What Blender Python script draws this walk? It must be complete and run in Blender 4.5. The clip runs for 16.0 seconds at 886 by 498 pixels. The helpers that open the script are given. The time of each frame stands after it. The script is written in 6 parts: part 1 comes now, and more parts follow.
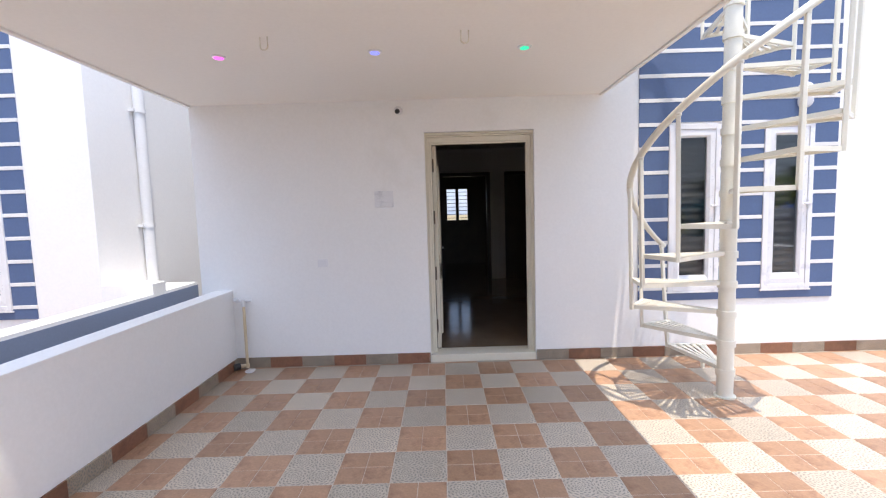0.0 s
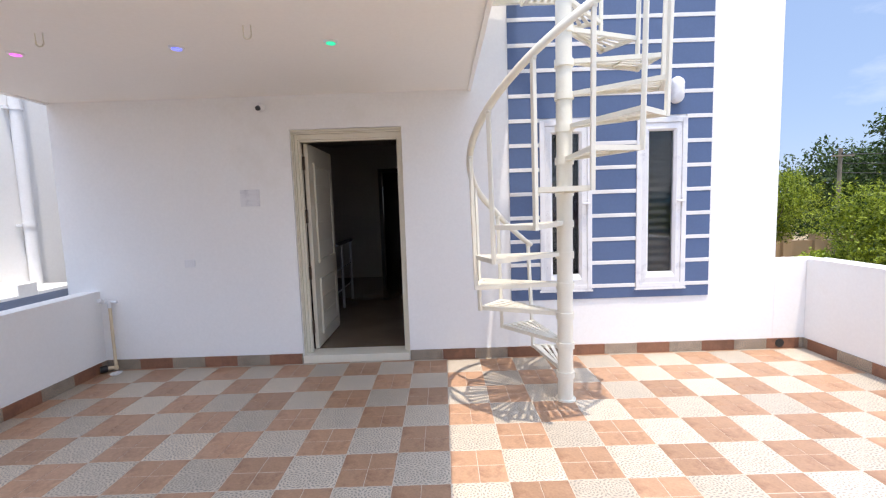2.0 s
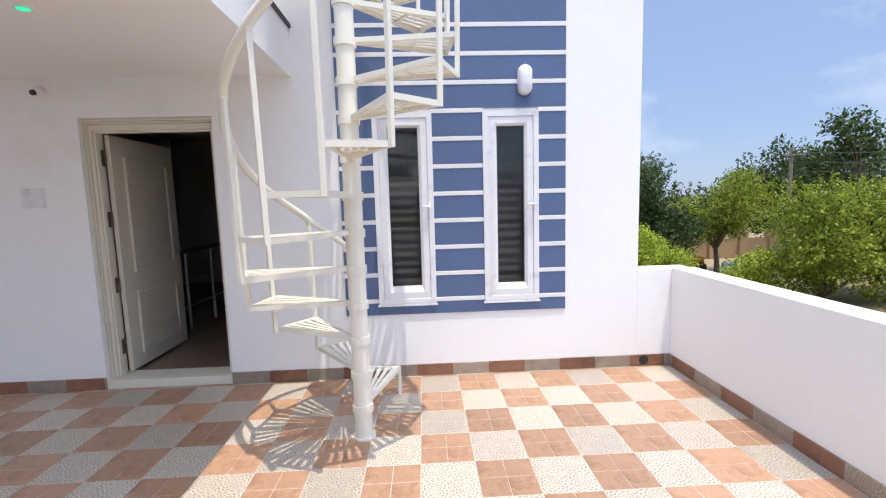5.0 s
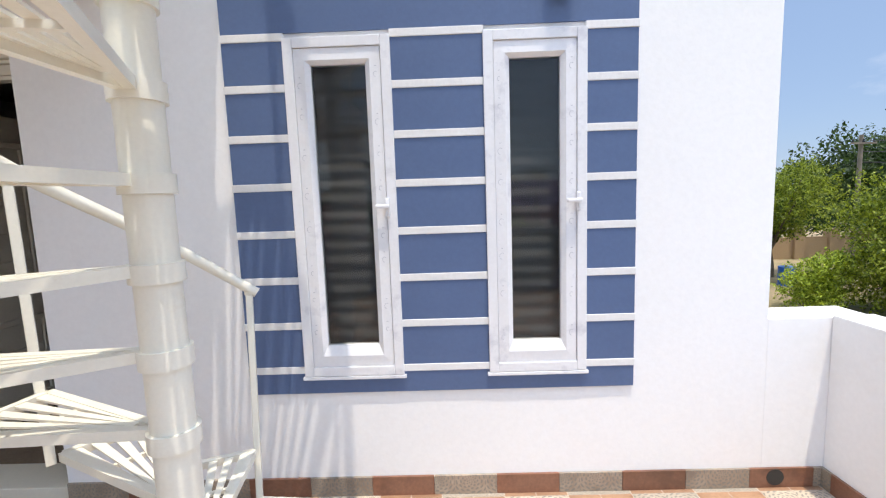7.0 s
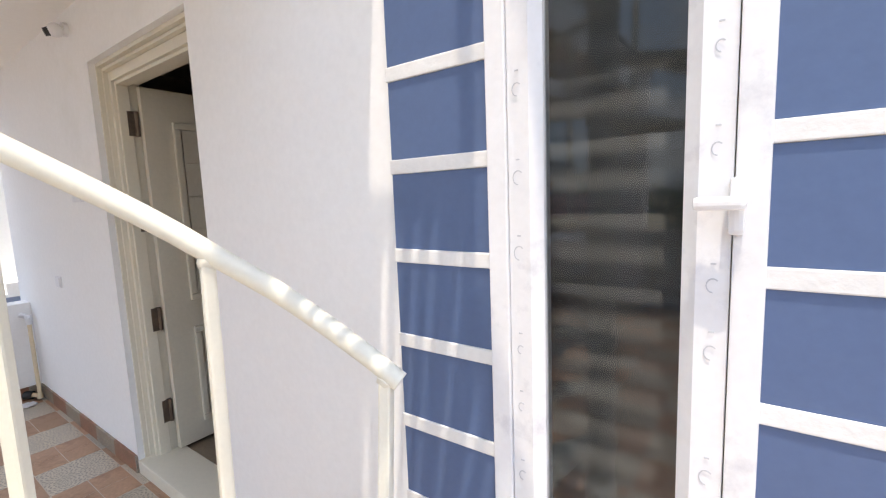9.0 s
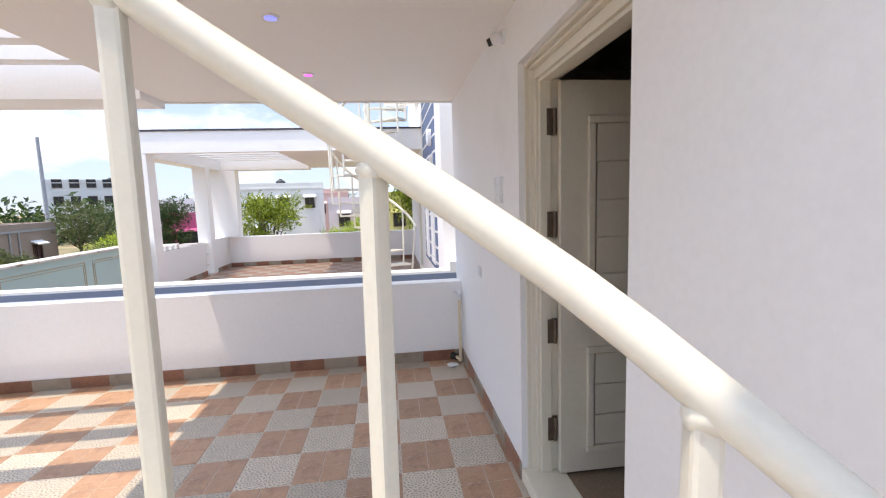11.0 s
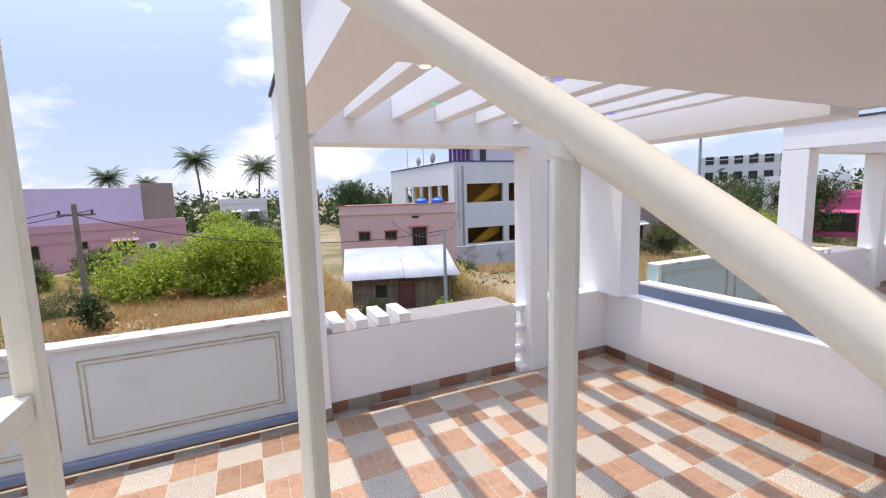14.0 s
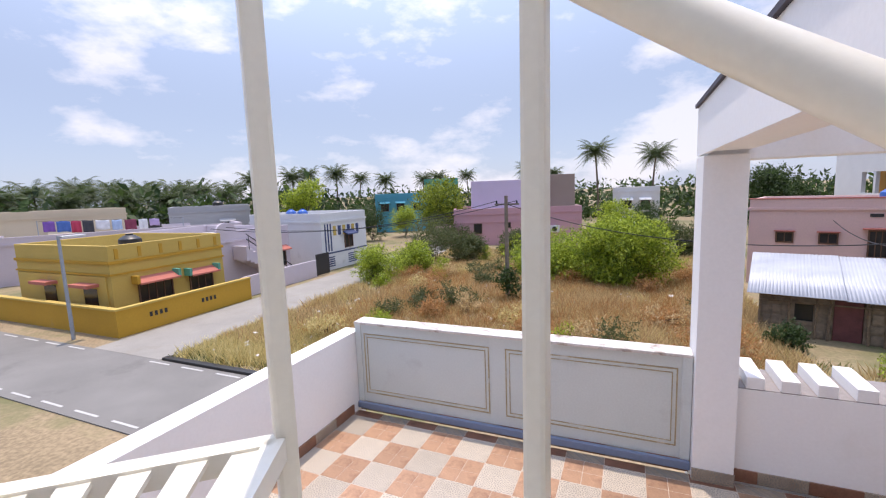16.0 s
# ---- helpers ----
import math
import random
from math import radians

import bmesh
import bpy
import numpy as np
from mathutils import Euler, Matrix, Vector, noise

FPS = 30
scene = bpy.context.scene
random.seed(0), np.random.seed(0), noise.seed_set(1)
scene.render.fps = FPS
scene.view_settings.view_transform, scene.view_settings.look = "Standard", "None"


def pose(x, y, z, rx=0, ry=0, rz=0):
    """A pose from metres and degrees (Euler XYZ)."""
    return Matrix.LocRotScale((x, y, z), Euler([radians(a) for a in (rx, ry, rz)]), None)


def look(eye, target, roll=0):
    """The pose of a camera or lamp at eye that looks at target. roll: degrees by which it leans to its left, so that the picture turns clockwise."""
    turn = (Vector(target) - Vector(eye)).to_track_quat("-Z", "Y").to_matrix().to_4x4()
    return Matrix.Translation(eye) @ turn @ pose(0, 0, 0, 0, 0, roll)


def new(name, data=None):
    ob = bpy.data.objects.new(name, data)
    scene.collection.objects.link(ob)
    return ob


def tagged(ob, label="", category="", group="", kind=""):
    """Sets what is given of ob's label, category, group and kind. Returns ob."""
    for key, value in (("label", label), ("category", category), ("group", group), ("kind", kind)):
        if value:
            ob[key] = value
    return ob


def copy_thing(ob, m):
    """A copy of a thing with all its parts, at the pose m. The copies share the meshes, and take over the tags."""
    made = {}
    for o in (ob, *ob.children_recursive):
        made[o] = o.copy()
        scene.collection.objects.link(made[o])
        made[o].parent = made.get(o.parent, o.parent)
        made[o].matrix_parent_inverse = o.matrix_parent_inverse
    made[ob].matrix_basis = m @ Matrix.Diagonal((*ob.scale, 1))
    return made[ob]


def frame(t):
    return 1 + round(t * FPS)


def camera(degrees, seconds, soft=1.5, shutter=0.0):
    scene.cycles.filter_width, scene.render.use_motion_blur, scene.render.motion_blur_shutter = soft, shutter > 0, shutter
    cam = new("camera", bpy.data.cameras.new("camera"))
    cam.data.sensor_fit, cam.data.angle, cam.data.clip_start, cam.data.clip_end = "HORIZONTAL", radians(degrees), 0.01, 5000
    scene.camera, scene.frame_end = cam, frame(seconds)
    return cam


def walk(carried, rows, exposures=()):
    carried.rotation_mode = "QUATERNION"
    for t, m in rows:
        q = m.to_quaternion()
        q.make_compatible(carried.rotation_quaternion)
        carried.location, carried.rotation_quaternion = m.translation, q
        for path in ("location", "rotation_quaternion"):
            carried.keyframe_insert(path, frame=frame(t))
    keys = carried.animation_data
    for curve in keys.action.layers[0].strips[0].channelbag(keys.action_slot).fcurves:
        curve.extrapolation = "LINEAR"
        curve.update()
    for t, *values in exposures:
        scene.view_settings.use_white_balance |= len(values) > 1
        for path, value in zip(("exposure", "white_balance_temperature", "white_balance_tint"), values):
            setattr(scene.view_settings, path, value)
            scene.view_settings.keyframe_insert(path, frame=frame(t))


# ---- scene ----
cam = camera(91.1, 16.0, soft=1.2)
PATH = [
    (0.0, pose(0.740, -0.095, 1.461, 85.28, 1.69, -0.03)),
    (0.5, pose(0.985, -0.116, 1.447, 84.84, 1.83, -0.07)),
    (1.0, pose(1.283, -0.111, 1.445, 84.52, 1.90, -0.18)),
    (1.5, pose(1.625, -0.064, 1.457, 84.67, 1.90, -0.15)),
    (2.0, pose(1.972, -0.018, 1.472, 84.42, 1.88, -0.15)),
    (2.5, pose(2.311, 0.006, 1.487, 84.27, 1.80, -0.13)),
    (3.0, pose(2.594, 0.078, 1.494, 84.28, 1.79, -0.16)),
    (3.5, pose(2.827, 0.111, 1.495, 84.21, 1.77, -0.02)),
    (4.0, pose(3.036, 0.087, 1.500, 84.21, 1.68, -0.26)),
    (4.5, pose(3.176, 0.163, 1.497, 83.94, 1.55, -1.63)),
    (5.0, pose(3.282, 0.437, 1.500, 83.69, 1.58, -2.68)),
    (7.5, look((3.642, 2.405, 1.476), (3.486, 4.387, 1.249), -2.3)),
    (8.0, look((3.578, 2.735, 1.483), (3.099, 4.663, 1.247), -2.1)),
    (8.5, look((3.488, 3.031, 1.468), (2.644, 4.829, 1.237), -2.0)),
    (9.0, look((3.354, 3.235, 1.482), (2.198, 4.850, 1.244), -2.2)),
    (11.5, look((2.706, 3.407, 1.616), (0.728, 3.232, 1.381), -1.6)),
    (12.0, look((2.683, 3.358, 1.675), (0.785, 2.780, 1.427), -1.5)),
    (12.5, look((2.666, 3.289, 1.716), (0.931, 2.324, 1.473), -1.3)),
    (13.0, look((2.669, 3.253, 1.855), (1.175, 1.947, 1.608), -1.5)),
    (13.5, look((2.642, 3.208, 1.890), (1.456, 1.617, 1.640), -1.5)),
    (14.0, look((2.586, 3.133, 2.012), (1.760, 1.330, 1.753), -1.8)),
    (14.5, look((2.609, 3.111, 2.079), (2.179, 1.175, 1.821), -1.9)),
    (15.0, look((2.673, 3.014, 2.160), (2.657, 1.031, 1.903), -1.8)),
    (15.5, look((2.715, 2.997, 2.286), (3.112, 1.054, 2.027), -2.2)),
    (16.0, look((2.736, 2.939, 2.317), (3.530, 1.121, 2.055), -2.2)),
]
SKY_STRENGTH = 0.165
SUN_STRENGTH = 1.95
EXPOSURES = [(0, 1.25, 7250, 13), (5, 0.97, 7150, 13), (7.5, 0.95, 7350, 9), (8.5, 1.25, 7550, 9), (9, 1.38, 7700, 10), (11.5, 1.18, 7400, 12), (12.5, 1.05, 7200, 12), (13.5, 0.94, 7200, 14), (14.5, 0.86, 7250, 16), (16, 0.72, 7250, 19)]
walk(cam, PATH, EXPOSURES)

# ---- light ----
SUN_TO = Vector((0.115, -0.19, 1.0)).normalized()
world = bpy.data.worlds.new("world")
scene.world = world
world.use_nodes = True
wn, wl = world.node_tree.nodes, world.node_tree.links
wn.clear()
sky = wn.new("ShaderNodeTexSky")
sky.sky_type = "NISHITA"
sky.sun_disc = False
sky.sun_elevation = math.asin(SUN_TO.z)
sky.sun_rotation = math.atan2(SUN_TO.x, SUN_TO.y)
sky.dust_density, sky.air_density, sky.ozone_density = 0.5, 1.0, 1.6
wc = wn.new("ShaderNodeTexCoord")
wm = wn.new("ShaderNodeMapping")
wm.inputs["Scale"].default_value = (1.0, 1.0, 2.2)
wm.inputs["Location"].default_value = (0.35, 0.1, 0.0)
cloud = wn.new("ShaderNodeTexNoise")
cloud.inputs["Scale"].default_value, cloud.inputs["Detail"].default_value, cloud.inputs["Roughness"].default_value = 3.1, 12.0, 0.58
ramp = wn.new("ShaderNodeValToRGB")
ramp.color_ramp.elements[0].position, ramp.color_ramp.elements[1].position = 0.52, 0.62
wmix = wn.new("ShaderNodeMixRGB")
wmix.inputs[2].default_value = (4.9, 5.1, 5.6, 1)
wfac = wn.new("ShaderNodeMath")
wfac.operation = "MULTIPLY"
wfac.inputs[1].default_value = 0.7
bg = wn.new("ShaderNodeBackground")
bg.inputs["Strength"].default_value = SKY_STRENGTH
wo = wn.new("ShaderNodeOutputWorld")
wl.new(wc.outputs["Generated"], wm.inputs["Vector"])
wl.new(wm.outputs["Vector"], cloud.inputs["Vector"])
wl.new(cloud.outputs["Fac"], ramp.inputs["Fac"])
wl.new(ramp.outputs["Color"], wfac.inputs[0])
wl.new(wfac.outputs[0], wmix.inputs[0])
haze = wn.new("ShaderNodeMixRGB")
haze.inputs[0].default_value = 0.84
# the blue deepens away from the sun, towards the north-east
side = wn.new("ShaderNodeVectorMath")
side.operation = "DOT_PRODUCT"
side.inputs[1].default_value = (0.45, 0.89, 0.0)
wl.new(wc.outputs["Generated"], side.inputs[0])
deep = wn.new("ShaderNodeValToRGB")
deep.color_ramp.elements[0].position, deep.color_ramp.elements[1].position = 0.25, 0.85
deep.color_ramp.elements[0].color = (0.445, 0.60, 0.91, 1)
deep.color_ramp.elements[1].color = (0.27, 0.42, 0.75, 1)
wl.new(side.outputs["Value"], deep.inputs["Fac"])
thin = wn.new("ShaderNodeMapRange")
thin.inputs["From Min"].default_value, thin.inputs["From Max"].default_value = 0.2, 0.8
thin.inputs["To Min"].default_value, thin.inputs["To Max"].default_value = 0.52, 0.16
wl.new(side.outputs["Value"], thin.inputs["Value"])
wl.new(thin.outputs["Result"], wfac.inputs[1])
lift = wn.new("ShaderNodeVectorMath")
lift.operation = "SCALE"
lift.inputs["Scale"].default_value = 4.0
wl.new(deep.outputs["Color"], lift.inputs[0])
wl.new(lift.outputs["Vector"], haze.inputs[2])
wl.new(sky.outputs["Color"], haze.inputs[1])
wl.new(haze.outputs["Color"], wmix.inputs[1])
# the hazy sky brightens towards the sun
toward = wn.new("ShaderNodeVectorMath")
toward.operation = "DOT_PRODUCT"
toward.inputs[1].default_value = SUN_TO
wl.new(wc.outputs["Generated"], toward.inputs[0])
near_sun = wn.new("ShaderNodeMapRange")
near_sun.interpolation_type = "SMOOTHSTEP"
near_sun.inputs["From Min"].default_value, near_sun.inputs["From Max"].default_value = 0.35, 1.0
near_sun.inputs["To Min"].default_value, near_sun.inputs["To Max"].default_value = 0.86, 2.3
wl.new(toward.outputs["Value"], near_sun.inputs["Value"])
glare = wn.new("ShaderNodeVectorMath")
glare.operation = "SCALE"
wl.new(wmix.outputs["Color"], glare.inputs[0])
wl.new(near_sun.outputs["Result"], glare.inputs["Scale"])
wl.new(glare.outputs["Vector"], bg.inputs["Color"])
wl.new(bg.outputs["Background"], wo.inputs["Surface"])
sun = new("sun", bpy.data.lights.new("sun", "SUN"))
sun.data.energy, sun.data.angle, sun.data.color = SUN_STRENGTH, radians(0.55), (1.0, 0.96, 0.9)
sun.matrix_world = look(SUN_TO * 30, (0, 0, 0))


# ---- materials ----
def material(name, colour, rough=0.6, spread=0.08, scale=3.0, bump=0.1, metal=0.0, fine=60.0, stain=None, random_tint=0.0, coat=0.0):
    m = bpy.data.materials.new(name)
    m.use_nodes = True
    n, l = m.node_tree.nodes, m.node_tree.links
    b = n["Principled BSDF"]
    b.inputs["Roughness"].default_value, b.inputs["Metallic"].default_value = rough, metal
    b.inputs["Coat Weight"].default_value = coat
    tc = n.new("ShaderNodeTexCoord")
    big = n.new("ShaderNodeTexNoise")
    big.inputs["Scale"].default_value, big.inputs["Detail"].default_value = scale, 6
    small = n.new("ShaderNodeTexNoise")
    small.inputs["Scale"].default_value, small.inputs["Detail"].default_value = fine, 4
    l.new(tc.outputs["Object"], big.inputs["Vector"])
    l.new(tc.outputs["Object"], small.inputs["Vector"])
    add = n.new("ShaderNodeMath")
    add.operation = "ADD"
    l.new(big.outputs["Fac"], add.inputs[0])
    l.new(small.outputs["Fac"], add.inputs[1])
    ra = n.new("ShaderNodeValToRGB")
    ra.color_ramp.elements[0].position, ra.color_ramp.elements[1].position = 0.35, 0.65
    half = n.new("ShaderNodeMath")
    half.operation = "MULTIPLY"
    half.inputs[1].default_value = 0.5
    l.new(add.outputs[0], half.inputs[0])
    l.new(half.outputs[0], ra.inputs["Fac"])
    low = [max(0, c * (1 - spread)) for c in colour]
    high = [min(1, c * (1 + spread)) for c in colour]
    ra.color_ramp.elements[0].color, ra.color_ramp.elements[1].color = (*low, 1), (*high, 1)
    out = ra.outputs["Color"]
    if stain:
        sn = n.new("ShaderNodeTexNoise")
        sn.inputs["Scale"].default_value, sn.inputs["Detail"].default_value, sn.inputs["Roughness"].default_value = stain[1], 8, 0.65
        l.new(tc.outputs["Object"], sn.inputs["Vector"])
        sr = n.new("ShaderNodeValToRGB")
        sr.color_ramp.elements[0].position, sr.color_ramp.elements[1].position = stain[2], stain[2] + 0.16
        l.new(sn.outputs["Fac"], sr.inputs["Fac"])
        sm = n.new("ShaderNodeMixRGB")
        sm.inputs[2].default_value = (*stain[0], 1)
        l.new(out, sm.inputs[1])
        l.new(sr.outputs["Color"], sm.inputs[0])
        out = sm.outputs["Color"]
    if random_tint:
        oi = n.new("ShaderNodeObjectInfo")
        hs = n.new("ShaderNodeHueSaturation")
        mr = n.new("ShaderNodeMapRange")
        mr.inputs["To Min"].default_value, mr.inputs["To Max"].default_value = 1 - random_tint, 1 + random_tint
        l.new(oi.outputs["Random"], mr.inputs["Value"])
        l.new(mr.outputs["Result"], hs.inputs["Value"])
        l.new(out, hs.inputs["Color"])
        out = hs.outputs["Color"]
    l.new(out, b.inputs["Base Color"])
    if bump:
        bu = n.new("ShaderNodeBump")
        bu.inputs["Strength"].default_value, bu.inputs["Distance"].default_value = bump, 0.01
        l.new(half.outputs[0], bu.inputs["Height"])
        l.new(bu.outputs["Normal"], b.inputs["Normal"])
    return m


def leaf_material(name, dark, light):
    m = material(name, dark, 0.55, 0.1, 2.0, 0)
    n, l = m.node_tree.nodes, m.node_tree.links
    b = n["Principled BSDF"]
    g = n.new("ShaderNodeNewGeometry")
    r = n.new("ShaderNodeValToRGB")
    r.color_ramp.elements[0].color, r.color_ramp.elements[1].color = (*dark, 1), (*light, 1)
    l.new(g.outputs["Random Per Island"], r.inputs["Fac"])
    l.new(r.outputs["Color"], b.inputs["Base Color"])
    b.inputs["Subsurface Weight"].default_value = 0.0
    t = n.new("ShaderNodeBsdfTranslucent")
    l.new(r.outputs["Color"], t.inputs["Color"])
    mix = n.new("ShaderNodeMixShader")
    mix.inputs[0].default_value = 0.42
    l.new(b.outputs["BSDF"], mix.inputs[1])
    l.new(t.outputs["BSDF"], mix.inputs[2])
    l.new(mix.outputs["Shader"], n["Material Output"].inputs["Surface"])
    return m


def tile_material(name, base, dark, patterned, upright=False):
    m = material(name, base, 0.42, 0.16, 9.0, 0.12, fine=70, stain=(dark, 6.0, 0.52), random_tint=0.16)
    if not patterned:
        return m
    n, l = m.node_tree.nodes, m.node_tree.links
    b = n["Principled BSDF"]
    old = b.inputs["Base Color"].links[0].from_socket
    tc = n.new("ShaderNodeTexCoord")
    # ornament: petals round the middle of each quarter, and a lattice between
    sc = n.new("ShaderNodeVectorMath")
    sc.operation = "MULTIPLY"
    sc.inputs[1].default_value = (6.39, 6.39, 0.0)
    fr = n.new("ShaderNodeVectorMath")
    fr.operation = "FRACTION"
    sub = n.new("ShaderNodeVectorMath")
    sub.operation = "SUBTRACT"
    sub.inputs[1].default_value = (0.5, 0.5, 0.0)
    if upright:
        sp, cb, ad = n.new("ShaderNodeSeparateXYZ"), n.new("ShaderNodeCombineXYZ"), n.new("ShaderNodeMath")
        l.new(tc.outputs["Object"], sp.inputs[0])
        l.new(sp.outputs["X"], ad.inputs[0])
        l.new(sp.outputs["Y"], ad.inputs[1])
        l.new(ad.outputs[0], cb.inputs["X"])
        l.new(sp.outputs["Z"], cb.inputs["Y"])
        l.new(cb.outputs["Vector"], sc.inputs[0])
    else:
        l.new(tc.outputs["Object"], sc.inputs[0])
    l.new(sc.outputs["Vector"], fr.inputs[0])
    l.new(fr.outputs["Vector"], sub.inputs[0])
    gr = n.new("ShaderNodeTexGradient")
    gr.gradient_type = "RADIAL"
    l.new(sub.outputs["Vector"], gr.inputs["Vector"])
    ln = n.new("ShaderNodeVectorMath")
    ln.operation = "LENGTH"
    l.new(sub.outputs["Vector"], ln.inputs[0])

    def calc(op, a, c=None):
        k = n.new("ShaderNodeMath")
        k.operation = op
        for i, v in enumerate((a, c)):
            if v is None:
                continue
            if isinstance(v, (int, float)):
                k.inputs[i].default_value = v
            else:
                l.new(v, k.inputs[i])
        return k.outputs[0]
    petal = calc("SINE", calc("MULTIPLY", gr.outputs["Fac"], 50.27))
    ring = calc("SINE", calc("MULTIPLY", ln.outputs["Value"], 46.0))
    wav = calc("MULTIPLY", petal, ring)
    no = n.new("ShaderNodeTexNoise")
    no.inputs["Scale"].default_value = 38
    l.new(tc.outputs["Object"], no.inputs["Vector"])
    tot = calc("ADD", wav, calc("MULTIPLY", no.outputs["Fac"], 0.55))
    ra = n.new("ShaderNodeValToRGB")
    ra.color_ramp.elements[0].position, ra.color_ramp.elements[1].position = 0.40, 0.72
    ra.color_ramp.elements[1].color = (0.76, 0.76, 0.76, 1)
    l.new(tot, ra.inputs["Fac"])
    mx = n.new("ShaderNodeMixRGB")
    mx.inputs[2].default_value = (0.21, 0.20, 0.185, 1)
    l.new(ra.outputs["Color"], mx.inputs[0])
    l.new(old, mx.inputs[1])
    l.new(mx.outputs["Color"], b.inputs["Base Color"])
    return m


def glass_material(name, tint=(0.9, 0.95, 0.95)):
    m = bpy.data.materials.new(name)
    m.use_nodes = True
    n, l = m.node_tree.nodes, m.node_tree.links
    n.remove(n["Principled BSDF"])
    tr = n.new("ShaderNodeBsdfTransparent")
    tr.inputs["Color"].default_value = (*tint, 1)
    gl = n.new("ShaderNodeBsdfGlossy")
    gl.inputs["Roughness"].default_value = 0.03
    fr = n.new("ShaderNodeFresnel")
    fr.inputs["IOR"].default_value = 1.5
    mx = n.new("ShaderNodeMixShader")
    l.new(fr.outputs["Fac"], mx.inputs[0])
    l.new(tr.outputs["BSDF"], mx.inputs[1])
    l.new(gl.outputs["BSDF"], mx.inputs[2])
    l.new(mx.outputs["Shader"], n["Material Output"].inputs["Surface"])
    return m


def glow_material(name, colour, strength):
    m = bpy.data.materials.new(name)
    m.use_nodes = True
    b = m.node_tree.nodes["Principled BSDF"]
    b.inputs["Base Color"].default_value = (*colour, 1)
    b.inputs["Emission Color"].default_value = (*colour, 1)
    b.inputs["Emission Strength"].default_value = strength
    return m


WHITE = material("white_plaster", (0.88, 0.875, 0.87), 0.75, 0.025, 0.7, 0.12, fine=45, stain=((0.82, 0.81, 0.79), 1.1, 0.62))
CEIL = material("ceiling_plaster", (0.88, 0.86, 0.83), 0.8, 0.02, 0.8, 0.08, fine=40)
GREYBLUE = material("grey_blue_paint", (0.21, 0.26, 0.37), 0.7, 0.05, 1.5, 0.1)
BLUE = material("blue_paint", (0.085, 0.135, 0.26), 0.5, 0.05, 2.0, 0.08, fine=50)
STRIP = material("white_band", (0.78, 0.77, 0.76), 0.65, 0.04, 5.0, 0.25, fine=70)
CREAM = material("cream_enamel", (0.80, 0.77, 0.67), 0.32, 0.03, 5.0, 0.06, fine=90, stain=((0.70, 0.63, 0.48), 7.0, 0.66))
FRAMEC = material("cream_door_frame", (0.75, 0.70, 0.585), 0.45, 0.03, 4.0, 0.06)
DOORC = material("cream_door_paint", (0.70, 0.65, 0.54), 0.45, 0.04, 3.0, 0.06)
UPVC = material("white_upvc", (0.80, 0.80, 0.82), 0.3, 0.03, 6.0, 0.05, coat=0.15, stain=((0.62, 0.62, 0.66), 8.0, 0.56))
FILM = material("film_print", (0.52, 0.53, 0.57), 0.4, 0.05, 10, 0)
BLIND = material("grey_blind", (0.12, 0.12, 0.125), 0.6, 0.2, 4.0, 0.1, fine=120)
GLASS = glass_material("window_glass", (0.75, 0.77, 0.78))
TERRA = tile_material("terracotta_tile", (0.40, 0.235, 0.145), (0.25, 0.13, 0.08), False)
FLORAL = tile_material("grey_patterned_tile", (0.53, 0.455, 0.365), (0.42, 0.36, 0.285), True)
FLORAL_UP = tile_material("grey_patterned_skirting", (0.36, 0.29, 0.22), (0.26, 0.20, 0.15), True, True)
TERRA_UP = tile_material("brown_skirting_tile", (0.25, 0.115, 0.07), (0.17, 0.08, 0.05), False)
GROUT = material("grout", (0.56, 0.48, 0.40), 0.9, 0.1, 10, 0.1)
STEEL = material("steel", (0.55, 0.55, 0.55), 0.35, 0.1, 8, 0.03, metal=0.9)
BROWNMETAL = material("bronze_hinge", (0.16, 0.12, 0.09), 0.5, 0.2, 20, 0.1, metal=0.6)
BLACK = material("black_plastic", (0.02, 0.02, 0.022), 0.4, 0.2, 8, 0.05)
DARKCAP = material("dark_capping", (0.06, 0.055, 0.075), 0.7, 0.2, 3, 0.1)
PVC = material("cream_pvc_pipe", (0.72, 0.60, 0.42), 0.45, 0.06, 6, 0.05)
WPVC = material("white_pvc_pipe", (0.76, 0.77, 0.79), 0.4, 0.04, 5, 0.05)
PANELW = material("pale_mint_panel", (0.60, 0.65, 0.635), 0.45, 0.05, 1.6, 0.06, stain=((0.5, 0.53, 0.52), 2.0, 0.6))
AQUA = material("pale_aqua_panel", (0.40, 0.56, 0.55), 0.3, 0.05, 1.6, 0.04)
PANELF = material("worn_moulding", (0.40, 0.33, 0.20), 0.6, 0.2, 8, 0.2, stain=((0.66, 0.65, 0.58), 6.0, 0.55))
WOODTILE = material("interior_floor_tile", (0.23, 0.17, 0.12), 0.12, 0.15, 2.5, 0.02)
INWALL = material("interior_wall", (0.60, 0.56, 0.50), 0.8, 0.03, 1.0, 0.05)
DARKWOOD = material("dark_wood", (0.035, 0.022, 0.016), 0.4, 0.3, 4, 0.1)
GREYCOP = material("grey_cement_coping", (0.30, 0.275, 0.27), 0.85, 0.12, 4, 0.25, fine=30)


